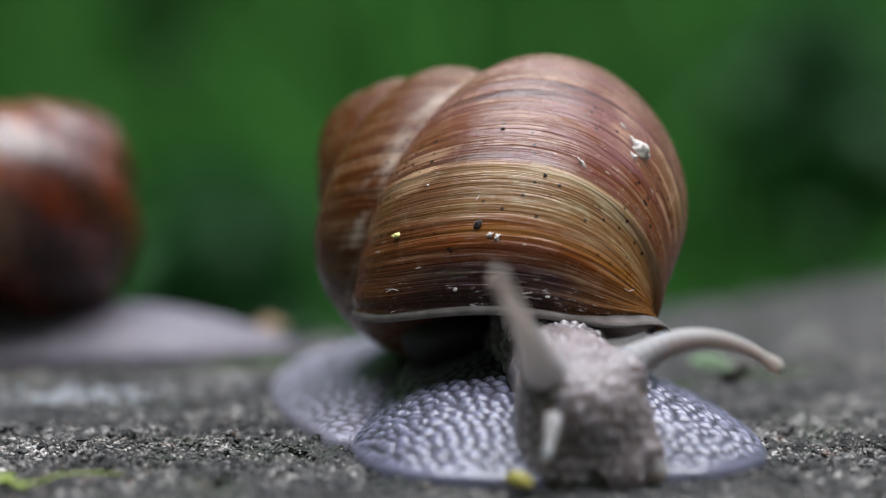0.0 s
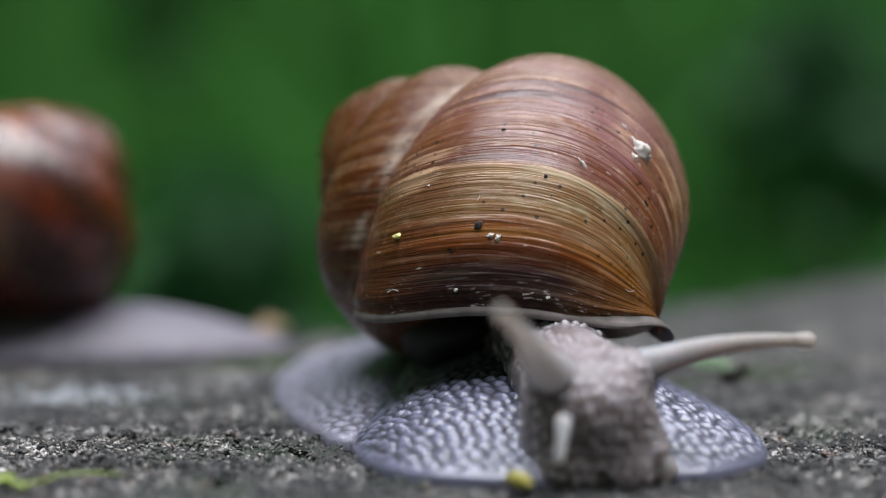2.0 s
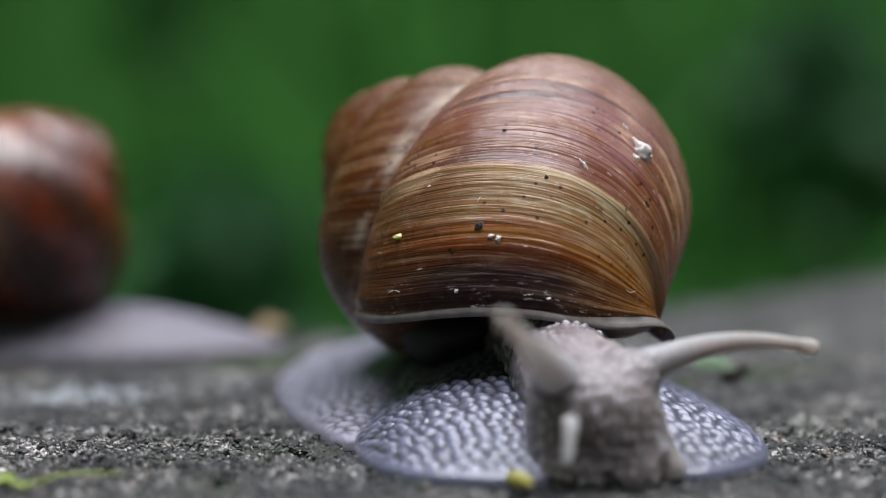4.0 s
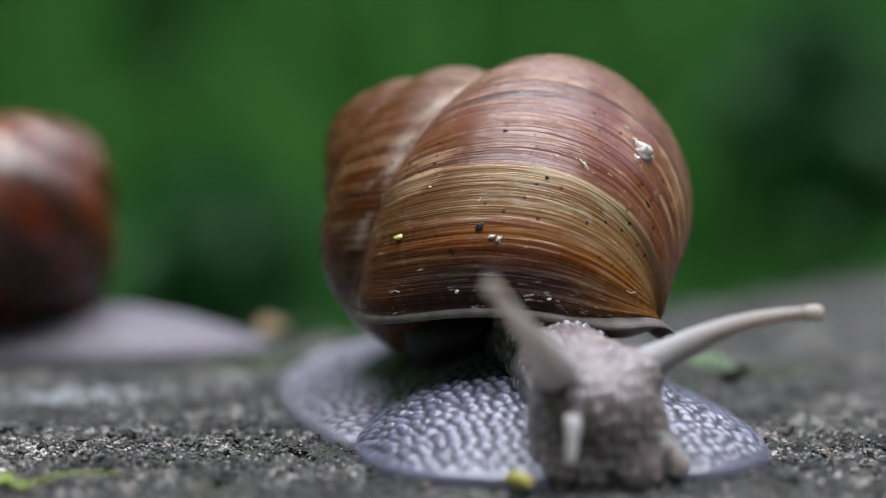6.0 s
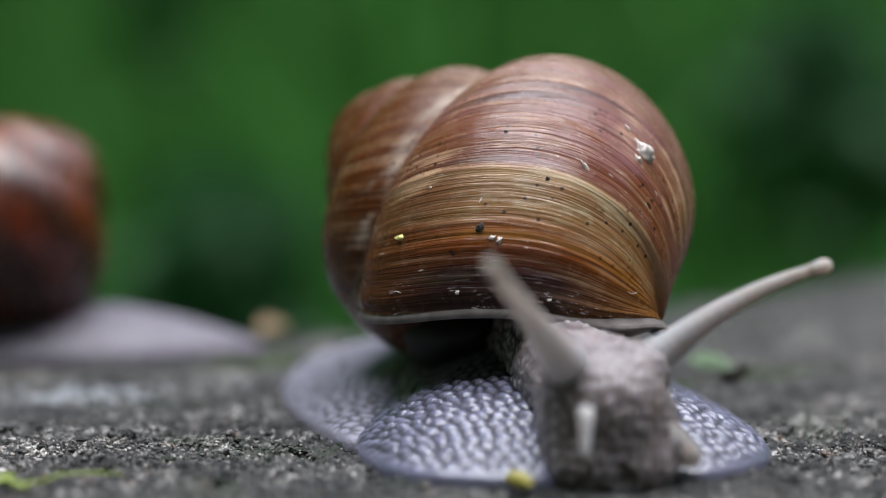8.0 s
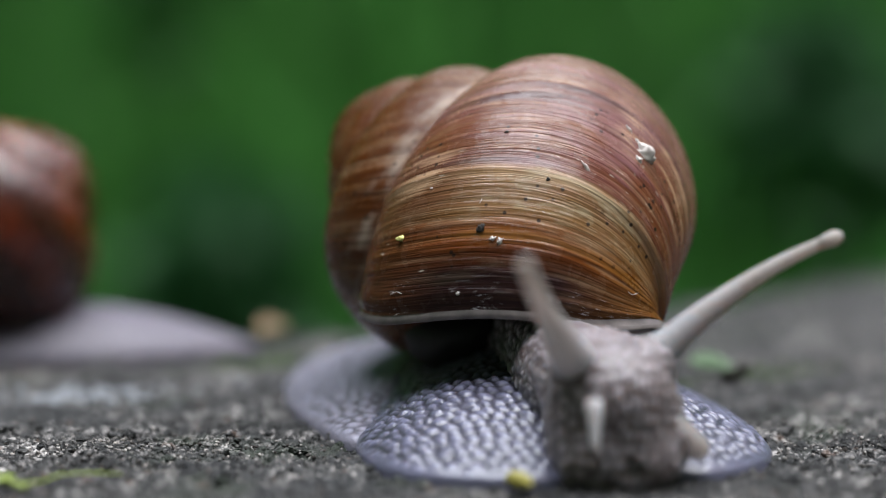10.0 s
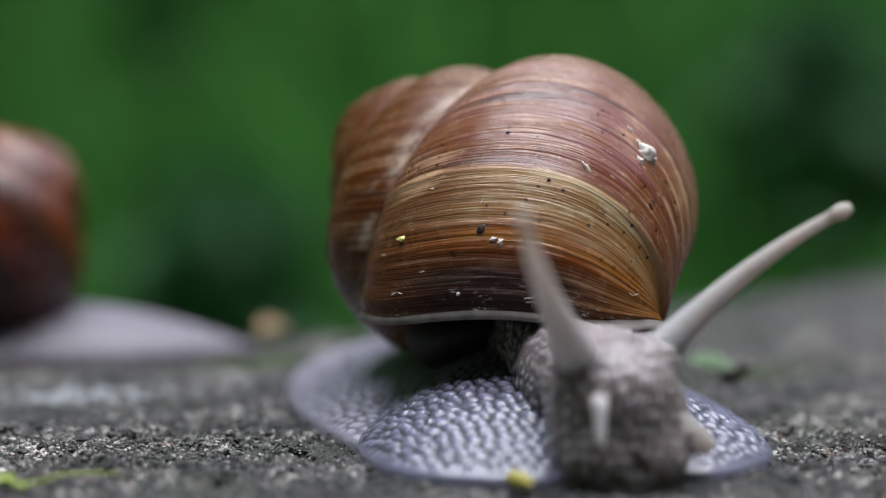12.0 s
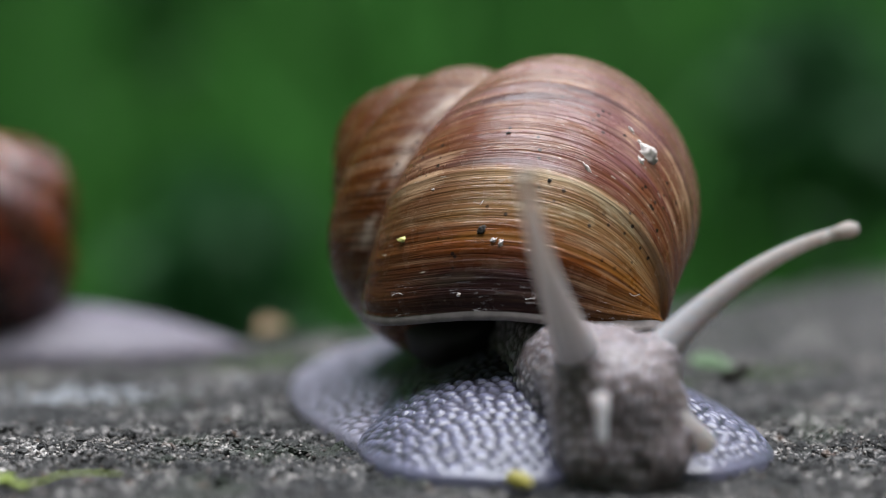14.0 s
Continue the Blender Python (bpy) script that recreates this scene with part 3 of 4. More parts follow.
# ---------------------------------------------------------------- snails
SHELL = dict(R=0.02566, k=0.06511, c=0.45378, b=0.59834, h=0.76829, T=1.60289, end=1.8332, tip=-0.41247, s1=0.3487, s2=-0.3475, g=0.36526)
APEX, APEX_YAW, APEX_TILT = (-0.01407, 0.30063, 0.03634), 0.58887, 0.49169


def axis_frame(yaw, tilt):
    """The shell's axis towards its apex, and the upward and forward directions square to it."""
    a = np.array([-math.cos(tilt) * math.cos(yaw), math.cos(tilt) * math.sin(yaw), math.sin(tilt)])
    up = np.array([0, 0, 1.0]) - a * a[2]
    up /= np.linalg.norm(up)
    fwd = np.cross(up, a)
    return a, up, (-fwd if fwd[1] > 0 else fwd)


def shell_mesh(name, apex, yaw, tilt, p=SHELL, turns=4.3):
    """A coiled shell: an oval section swept along a growing spiral, with growth ridges; and its lip with the inside, as a second mesh."""
    a, up, fwd = axis_frame(yaw, tilt)
    apex = np.array(apex)
    ph = np.linspace(np.pi, 3 * np.pi, 132, endpoint=False)
    cr, ca = p["b"] * np.cos(ph), p["h"] * np.sin(ph)
    cd, sd = math.cos(p["tip"]), math.sin(p["tip"])
    rr, aa = p["c"] + cr * cd - ca * sd, -p["T"] + cr * sd + ca * cd
    skew = p["s1"] * np.sin(ph) + p["s2"] * np.cos(ph)

    run = ph / (2 * np.pi) - 0.5
    # the lip draws back by the navel, where it also flares
    trim = 0.36 * np.exp(-((run - 0.24) / 0.10) ** 2) + 0.22 * np.exp(-((run - 0.285) / 0.065) ** 2) + 0.03 * np.exp(-((run - 0.68) / 0.05) ** 2)
    flare = 0.10 * np.exp(-((run - 0.27) / 0.06) ** 2)

    def rings(th, grow):
        late = np.clip(1 + (th - p["end"]) / 0.9, 0, 1) ** 2
        TH = th[:, None] + skew[None] - late[:, None] * trim[None]
        R = p["R"] * np.exp(-p["k"] * (p["end"] - TH))
        e = np.cos(TH)[..., None] * up + np.sin(TH)[..., None] * fwd
        grow = grow + np.clip(1 + (th - p["end"]) / 0.7, 0, 1.2)[:, None] ** 2 * flare[None]
        rad = p["c"] + (rr - p["c"])[None] * grow
        axl = -p["T"] * (R / p["R"]) ** p["g"] + (aa + p["T"])[None] * grow
        return apex + (R * rad)[..., None] * e + (R * axl)[..., None] * a

    th = np.concatenate([np.linspace(p["end"] - 2 * np.pi * turns, p["end"] - 2 * np.pi * 1.15, 330, endpoint=False),
                         np.linspace(p["end"] - 2 * np.pi * 1.15, p["end"], 620)])
    t = (th - p["end"]) / (2 * np.pi)
    T, PH = np.meshgrid(t, ph / (2 * np.pi) - 0.5, indexing="ij")
    ridge = 0.006 * (value_noise(T * 300, np.sin(PH * 6.283) * 1.5, 3) - 0.5) + 0.009 * (value_noise(T * 46, np.cos(PH * 6.283) * 1.2, 8) - 0.5)
    rest = np.exp(-((T + 0.1112) / 0.006) ** 2) * 0.012 + np.exp(-((T + 0.012) / 0.006) ** 2) * 0.012
    full = 0.12 * np.exp(-((T + 0.93) / 0.16) ** 2)
    young = 1 / (1 + np.exp(-(T + 0.111) / 0.0035))           # the youngest growth is drawn in by the navel, behind a step
    step = -0.060 * young * np.clip((0.50 - PH) / 0.12, 0, 1) * np.clip(PH / 0.12, 0, 1)
    full = full + 0.030 * np.exp(-((T + 0.30) / 0.17) ** 4) * np.exp(-((PH - 0.27) / 0.17) ** 2)
    P = rings(th, 1 + ridge + rest + full + step)
    uv = np.stack([T + 1, PH], -1)
    outer = grid_mesh(name, P, close_v=True, uv=uv)
    # the lip turns out a little, has a thick rim, and runs back inside
    off = np.array([0.0, 0.014, 0.038, 0.044, 0.020, -0.02, -0.10, -0.3, -0.6, -1.0])
    grow = np.array([1.0, 1.006, 1.010, 0.998, 0.97, 0.95, 0.93, 0.91, 0.90, 0.89])
    L = np.concatenate([rings(np.array([p["end"] + o]), g) for o, g in zip(off, grow)])
    return outer, grid_mesh("lip", L, close_v=True)


def lay_warts(me, values):
    me.attributes.new("wart", "FLOAT", "POINT").data.foreach_set("value", values.reshape(-1).astype(np.float32))


def warts(x, y, seed=0, power=0.7):
    """Rounded skin warts parted by furrows, 0 to 1."""
    x = x + 0.35 * (fractal(x * 0.5, y * 0.5, 2, 31) - 0.5)
    f1, f2, who = cells(x, y, seed, 0.75)
    return np.clip((f2 - f1) * 2.0, 0, 1) ** power * np.clip(1.12 - 1.0 * f1, 0, 1) * (0.75 + 0.25 * who)


def warts3(P, size, seed=0, power=0.7):
    """The same over a body in space; P and size in millimetres along x, y and z."""
    X = P / np.array(size)
    X = X + 0.3 * (np.stack([fractal(X[..., 1] * 0.6, X[..., 2] * 0.6, 2, 40 + k) for k in range(3)], -1) - 0.5)
    I = np.floor(X)
    f1, f2, who = np.full(X.shape[:-1], 9.0), np.full(X.shape[:-1], 9.0), np.zeros(X.shape[:-1])
    for di in (-1, 0, 1):
        for dj in (-1, 0, 1):
            for dk in (-1, 0, 1):
                J = I + np.array([di, dj, dk])
                i, j = J[..., 0] + 57.0 * J[..., 2], J[..., 1] - 31.0 * J[..., 2]
                d = np.sqrt(sum((J[..., m] + 0.5 + 0.7 * (hash2(i, j, seed + m) - 0.5) - X[..., m]) ** 2 for m in range(3)))
                near = d < f1
                f2 = np.where(near, f1, np.minimum(f2, d))
                who = np.where(near, hash2(i, j, seed + 9), who)
                f1 = np.where(near, d, f1)
    return np.clip((f2 - f1) * 2.0, 0, 1) ** power * np.clip(1.15 - 0.8 * f1, 0, 1) * (0.75 + 0.25 * who)


def foot_mesh(name, outline, centre, top, pivot, nr=150, na=560, seed=0, wart=0.6, size=1.25, rim=0.0016, shape=1.5, steep=1.35):
    """A foot: a soft dome over an outline, with a thick wavy hem. Millimetres in, metres out, about the pivot."""
    O = smooth_curve(outline, na, True)
    ang = np.arange(na) / na
    O = O + (O - np.array(centre)) * (0.018 * (fractal(ang * 40, ang * 0 + seed, 2, seed) - 0.5))[:, None]
    c = np.array(centre)
    s = np.linspace(0, 1, nr) ** 0.8
    XY = c + (O - c)[None] * s[:, None, None]
    S = np.broadcast_to(s[:, None], XY.shape[:2])
    hem = rim * 1000 * np.sqrt(np.clip(1 - S ** 14, 0, 1))
    Z = hem + top * np.clip(1 - S ** shape, 0, 1) ** steep
    q = warts(XY[..., 0] / (size * 1.3) + 0.3 * XY[..., 1], XY[..., 1] / (size * 1.4), seed)
    fade = np.clip((1 - S) * 22, 0, 1)
    Z = Z + wart * (q - 0.5) * (0.25 + 0.75 * fade) * np.clip((1 - S) * 30, 0, 1)
    P = np.concatenate([np.concatenate([XY, Z[..., None]], -1), np.concatenate([XY[-1:] * 1.0, np.full((1, na, 1), -0.9)], -1)])
    me = grid_mesh(name, (P - np.array(pivot)) / 1000.0, close_v=True)
    q = q * fade + 0.55 * (1 - fade)
    lay_warts(me, np.concatenate([q, q[-1:]]))
    return me


def limb_mesh(name, stations, pivot, n=200, na=220, seed=0, wart=0.45, size=(1.1, 1.1, 1.4)):
    """A soft tube through stations (x, y, z, half width, half height) in millimetres."""
    C = smooth_curve(stations, n)
    ctr, rw, rh = C[:, :3], np.maximum(C[:, 3], 0.03), np.maximum(C[:, 4], 0.03)
    tan = np.gradient(ctr, axis=0)
    tan /= np.linalg.norm(tan, axis=1)[:, None]
    side = np.cross(tan, [0, 0, 1.0])
    side /= np.linalg.norm(side, axis=1)[:, None]
    up = np.cross(side, tan)
    a = np.linspace(0, 2 * np.pi, na, endpoint=False)
    run = np.concatenate([[0], np.cumsum(np.linalg.norm(np.diff(ctr, axis=0), axis=1))])
    A, RUN = np.meshgrid(a, run, indexing="xy")
    skin = lambda D: ctr[:, None] + side[:, None] * (np.cos(A) * (rw[:, None] + D))[..., None] + up[:, None] * (np.sin(A) * (rh[:, None] + D))[..., None]
    q = warts3(skin(0 * A), size, seed)
    d = wart * (q - 0.5)
    P = skin(d * np.clip((run[-1] - RUN) / 0.6, 0, 1))
    me = grid_mesh(name, (P - np.array(pivot)) / 1000.0, close_v=True)
    lay_warts(me, q)
    return me


def blend(a, b, k):
    """The soft union of two bodies' distances."""
    h = np.clip(0.5 + 0.5 * (b - a) / k, 0, 1)
    return b + (a - b) * h - k * h * (1 - h)


def oval(P, c, r):
    return (np.linalg.norm((P - np.array(c)) / np.array(r), axis=-1) - 1) * min(r)


def rod(P, a, b, r):
    a, b = np.array(a), np.array(b)
    s = np.clip(((P - a) @ (b - a)) / ((b - a) @ (b - a)), 0, 1)
    return np.linalg.norm(P - a - s[..., None] * (b - a), axis=-1) - r


def head_body(P):
    """Distance to the head: a blunt face on the neck, swellings where the tentacles root, cheeks and two lips about a cleft; millimetres."""
    d = rod(P, (13, 260, 9.0), (14.4, 248, 8.4), 5.8)
    d = blend(d, oval(P, (14.9, 243.5, 7.2), (7.1, 8.6, 6.7)), 2.5)
    d = blend(d, oval(P, (15.3, 242.6, 0.6), (6.9, 5.7, 6.4)), 4.0)
    d = blend(d, rod(P, (11.2, 241.0, 9.5), (10.7, 239.4, 11.0), 2.5), 2.0)
    d = blend(d, rod(P, (19.2, 243.5, 9.5), (19.7, 242.4, 11.2), 2.2), 2.0)
    d = blend(d, oval(P, (13.0, 238.8, 0.6), (3.0, 2.2, 2.3)), 2.6)
    d = blend(d, oval(P, (18.6, 239.0, 0.6), (2.7, 2.1, 2.3)), 2.6)
    d = blend(d, rod(P, (20.4, 241.5, 5.5), (21.8, 240.2, 2.6), 1.8), 1.5)
    cleft = rod(P, (16.1, 236.0, -5.0), (16.1, 236.2, 0.0), 0.9)
    return -blend(-d, cleft, 0.8)


def head_mesh(name, pivot, n=230, na=330):
    """The head's skin, met from a point inside it, with warts."""
    c = np.array([14.9, 245.5, 6.2])
    lat, lon = np.meshgrid(np.linspace(0.004, np.pi - 0.004, n), np.linspace(0, 2 * np.pi, na, endpoint=False), indexing="ij")
    way = np.stack([np.cos(lat), np.sin(lat) * np.cos(lon), np.sin(lat) * np.sin(lon)], -1)
    reach = np.full(lat.shape, 22.0)
    live = np.ones(lat.shape, bool)
    for _ in range(70):                  # close in from outside until the skin is met
        d = head_body(c + way * reach[..., None])
        live &= d > 0.02
        reach = np.where(live, reach - np.clip(0.6 * d, 0.02, 2.0), reach)
    P = c + way * reach[..., None]
    q = warts3(P, (0.85, 1.4, 1.45), 9)
    P = P + way * (0.30 * (q - 0.5))[..., None]
    me = grid_mesh(name, (P - np.array(pivot)) / 1000.0, close_v=True)
    lay_warts(me, q)
    return me


def lathe(name, profile, n=24):
    """A turned piece along z from (radius, height) pairs in metres."""
    a = np.linspace(0, 2 * np.pi, n, endpoint=False)
    P = np.array([[(r * math.cos(t), r * math.sin(t), z) for t in a] for r, z in profile])
    return grid_mesh(name, P, close_v=True)


def at(thing, pivot, of=(0, 0, 0)):
    thing.location = [(p - o) / 1000.0 for p, o in zip(pivot, of)]
    return thing


SNAIL = (10.0, 285.0, 0.0)          # millimetres
SHELL_MID = (7.0, 278.0, 24.5)
NECK = (13.0, 262.0, 9.5)


SEGMENTS = 18


def crumb(size, rough=0.5, seed=1):
    """A small uneven lump; half sizes in millimetres."""
    bm = bmesh.new()
    bmesh.ops.create_icosphere(bm, subdivisions=3, radius=1.0)
    for v in bm.verts:
        k = 1 + rough * (noise.noise(v.co * 1.7 + Vector((seed + size[0] * 9, 0, 0)))) + rough * 0.5 * noise.noise(v.co * 4.1)
        v.co = Vector((v.co.x * size[0], v.co.y * size[1], v.co.z * size[2])) * k / 1000
    me = bpy.data.meshes.new("lump")
    bm.to_mesh(me)
    bm.free()
    me.polygons.foreach_set("use_smooth", np.full(len(me.polygons), True))
    return me


def on_shell(me, x, z):
    """The place on the shell's front at x, z, in millimetres from its middle."""
    co = np.empty(len(me.vertices) * 3)
    me.vertices.foreach_get("co", co)
    co = co.reshape(-1, 3)
    near = co[np.hypot(co[:, 0] - x / 1000, co[:, 2] - z / 1000) < 0.0007]
    return near[near[:, 1].argmin()]


def in_snail(p):
    return (Vector(p) - Vector(SNAIL)) / 1000


def build_main_snail():
    snail = tagged(new("snail"), "large brown snail crawling with its tentacles out", "snail", "snails on the ledge")
    at(snail, SNAIL)
    outer, lip = shell_mesh("shell", APEX, APEX_YAW, APEX_TILT)
    mid = Vector(SHELL_MID) / 1000
    for me in (outer, lip):
        me.transform(Matrix.Translation(-mid))
    shell = at(part("shell", outer, MAT["shell"], snail, "horn-brown ribbed shell with pale growth lines"), SHELL_MID, SNAIL)
    part("lip", lip, MAT["lip"], shell, "pale thickened shell lip")
    foot = foot_mesh("foot", [(37, 259), (34.6, 248), (28, 241), (19, 239.2), (14.5, 238.6), (10, 236.8), (4, 237.0), (-4.6, 241.0), (-8.6, 248), (-10.4, 257), (-10.6, 266), (-12, 280), (-14, 296), (-14, 312), (-9, 326), (6, 332), (24, 312), (34, 284)],
                     (10, 276), 8.8, (10, 265, 0), 190, 700, 0, 0.5, 1.22, shape=1.65, steep=1.22)
    foot = at(part("foot", foot, MAT["skin"], snail, "moist pale grey warty foot"), (10, 265, 0), SNAIL)
    tail = foot_mesh("tail", [(-11, 262), (-17, 274), (-21.8, 293), (-23.4, 314), (-20, 337), (-8, 348), (8, 346), (18, 325), (16, 295), (4, 272)],
                     (-2, 306), 6.5, (-2, 306, 0), 110, 420, 3, 0.3)
    tail = at(part("tail", tail, MAT["tail"], snail, "pale grey rear of the foot"), (-2, 306, 0), SNAIL)
    neck = limb_mesh("neck", [(10, 286, 9, 7, 8), (11.5, 274, 9.5, 6.4, 7.5), (13, 264, 9.3, 6.2, 7), (14, 256, 8, 6.0, 6.3), (14.6, 250, 7, 4.6, 5), (14.8, 247, 6.5, .1, .1)], NECK, seed=5, wart=0.48)
    neck = at(part("neck", neck, MAT["neck"], snail), NECK, SNAIL)
    head = head_mesh("head", NECK)
    head = at(part("head", head, MAT["head"], snail, "brownish grey wrinkled snail head"), NECK, SNAIL)
    for name, where, size, mat in (("chalky_scar", (23.5, 33.9), (0.95, 0.30, 1.25), "chalk"), ("chalky_scar", (22.5, 35.6), (0.22, 0.10, 0.45), "chalk"), ("chalky_scar", (21.9, 36.7), (0.16, 0.08, 0.5), "chalk"), ("chalky_scar", (24.3, 32.9), (0.5, 0.2, 0.55), "chalk"), ("chalky_scar", (22.9, 33.2), (0.35, 0.2, 0.4), "chalk"),
                                   ("yellow_speck", (-5.9, 24.3), (0.55, 0.3, 0.35), "speck"), ("dirt_crumb", (3.6, 26.1), (0.45, 0.3, 0.6), "soil"),
                                   ("white_crumb", (5.4, 25.2), (0.3, 0.25, 0.22), "chalk"), ("white_crumb", (6.1, 24.8), (0.25, 0.25, 0.35), "chalk"),
                                   ("chalky_scar", (16.7, 32.6), (0.22, 0.1, 0.8), "chalk"), ("dirt_crumb", (11.4, 31.8), (0.22, 0.15, 0.22), "soil"),
                                   ("dirt_crumb", (6.5, 37.0), (0.25, 0.15, 0.15), "soil"), ("white_crumb", (12.0, 18.0), (0.25, 0.2, 0.15), "chalk"),
                                   ("white_crumb", (0.9, 18.0), (0.2, 0.15, 0.2), "chalk"), ("white_crumb", (-2.0, 30.5), (0.15, 0.12, 0.12), "chalk")):
        p = on_shell(outer, where[0] - SHELL_MID[0], where[1] - SHELL_MID[2])
        ob = part(name, crumb(size, 0.85 if mat == "chalk" else 0.6, len(name) + where[0]), MAT[mat], shell)
        ob.location = p
        if name == "chalky_scar":
            ob.rotation_euler = (0, -0.5, 0)
    for spots in (((21.6, 18.3), (22.1, 17.9), (22.8, 17.7)), ((4.0, 29.6), (4.2, 29.2), (4.1, 28.8)),
                  ((9.0, 17.5), (9.6, 17.7), (10.2, 17.5)), ((-7.0, 17.3), (-6.3, 17.5), (-5.6, 17.3))):
        C = smooth_curve([on_shell(outer, x - SHELL_MID[0], z - SHELL_MID[2]) + np.array([0, -0.00012 - 0.00010 * (k % 2), 0]) for k, (x, z) in enumerate(spots)], 30)
        ring = np.linspace(0, 2 * np.pi, 6, endpoint=False)
        P = C[:, None] + 0.000032 * np.stack([np.cos(ring), 0.6 * np.sin(ring), np.sin(ring)], -1)[None]
        part("fibre", grid_mesh("fibre", P, close_v=True), MAT["chalk"], shell, "fine whitish thread stuck to the shell")
    # fills the gap under the shell, near black in place of its shade
    mantle = at(part("mantle", crumb((7.6, 8.5, 5.2), 0.12), MAT["mantle"], snail, "mantle body, near black for the shade under the shell"), (2.2, 282, 10.6), SNAIL)
    # added plug in place of the shaded shell inside, in that inside's brown
    part("mantle", crumb((5.4, 6.0, 2.1), 0.1, 3), MAT["inside"], snail, "brownish lump added to close the shell mouth").location = in_snail((20.0, 272.0, 13.2))
    parts = dict(shell=shell, foot=foot, tail=tail, neck=neck, head=head)
    low = lathe("lower_tentacle", [(0.0001, 0), (0.0011, 0.0002), (0.00105, 0.0015), (0.0008, 0.003), (0.00072, 0.0042), (0.00066, 0.0047), (0.0004, 0.0051), (0.00001, 0.0052)])
    low.transform(Matrix.Diagonal((0.78, 0.78, 1.06, 1)))
    low_b = lathe("lower_tentacle", [(0.0001, -0.0016), (0.0020, -0.0012), (0.0022, 0.0003), (0.0019, 0.002), (0.0015, 0.0038), (0.0013, 0.005), (0.0009, 0.0058), (0.00001, 0.0061)])
    for key, me in (("low_a", low), ("low_b", low_b)):
        parts[key] = part("lower_tentacle", me, MAT["tentacle" if key == "low_a" else "tentacle_far"], snail, "short pale lower tentacle")
    for key, length, wide, tip in (("up_a", 27.0, 2.5, 0.60), ("up_b", 26.0, 1.95, 0.62)):
        stem = part("upper_tentacle", crumb((wide * 1.05, wide * 1.05, wide), 0.1), MAT["head"], snail, "translucent grey upper tentacle with eye tip")
        segs = []
        for k in range(SEGMENTS):
            f0, f1 = k / SEGMENTS, (k + 1) / SEGMENTS
            span = length / SEGMENTS
            taper = lambda f: tip + (wide - tip) * (1 - min(max(f, 0), 1)) ** 1.45 + 0.6 * max(0.0, 1 - max(f, 0) / 0.2) ** 2
            prof = []
            for q in np.linspace(-1.0, 1.0, 13):
                f = 0.5 * (f0 + f1) + q * 0.85 * (f1 - f0)
                end = math.sqrt(max(0.0, 1 - max(0.0, (abs(q) - 0.55) / 0.45) ** 2 * (1.0 if abs(q) > 0.999 else 0.16)))
                prof.append((max(taper(f) * end, 0.01) / 1000, q * 0.85 * span / 1000))
            segs.append(part("segment", lathe("segment", prof), MAT[("tentacle", "tentacle_mid", "tentacle_far", "tentacle_tip")[min(k * 4 // SEGMENTS, 3)]], stem))
        knob = [(0.00001, -0.0010), (0.0007, -0.0009), (0.00078, -0.0003), (0.0009, 0.0003), (0.00095, 0.0008), (0.00082, 0.0013), (0.0005, 0.0016), (0.00001, 0.0017)]
        segs.append(part("tip", lathe("tip", [(r * (0.78 if key == "up_a" else 0.95), z) for r, z in knob]), MAT["tentacle_tip"], stem))
        eye = part("eye", crumb((0.5, 0.5, 0.3), 0.05), MAT["eye"], stem, "small brown eye at the tentacle tip")
        parts[key] = (stem, segs, eye)
    return snail, parts


def build_rear_snail(shell_data):
    snail = tagged(new("snail"), "brown banded snail crawling away along the ledge edge", "snail", "snails on the ledge")
    at(snail, REAR)
    outer, lip = shell_data[0].copy(), shell_data[1].copy()
    for me in (outer, lip):
        me.transform(Matrix.Scale(0.88, 4))
    shell = at(part("shell", outer, MAT["banded"], snail, "glossy dark brown banded shell"), REAR_SHELL, REAR)
    part("lip", lip, MAT["lip"], shell)
    foot = foot_mesh("foot", [(-21.5, 350), (-30, 344), (-42, 338), (-60, 333.5), (-85, 332), (-105, 337), (-109, 348), (-95, 356), (-60, 358), (-40, 355.5), (-28, 352.5)],
                     (-60, 348), 6.5, (-60, 348, 0), 90, 420, 6, 0.2, shape=2.6)
    foot = at(part("foot", foot, MAT["pale"], snail, "pale lilac-grey foot tapering to a tail"), (-60, 348, 0), REAR)
    return snail, dict(shell=shell, foot=foot)


REAR = (-60.0, 348.0, 0.0)
REAR_SHELL = (-73.6, 348.0, 20.9)
main_snail, main_parts = build_main_snail()
rear_snail, rear_parts = build_rear_snail((main_parts["shell"].data, main_parts["shell"].children[0].data))

# seconds; the head's turn and nod in degrees, and how far it reaches out in millimetres
HEAD_ROWS = [(0, 0, 0, 0), (1, 1.3, 0.1, 0.2), (2, 1.8, 0.3, 0.3), (3, 2.7, 0.3, 0.5), (5.5, 3.0, 0.2, 0.9), (6.5, 3.4, -0.6, 1.0), (7.5, 4.7, -1.4, 1.1),
             (8, 5.4, -2.0, 1.2), (10.5, 7.2, -4.0, 1.5), (12, 7.6, -4.6, 1.7), (14, 7.6, -5.0, 2.0)]
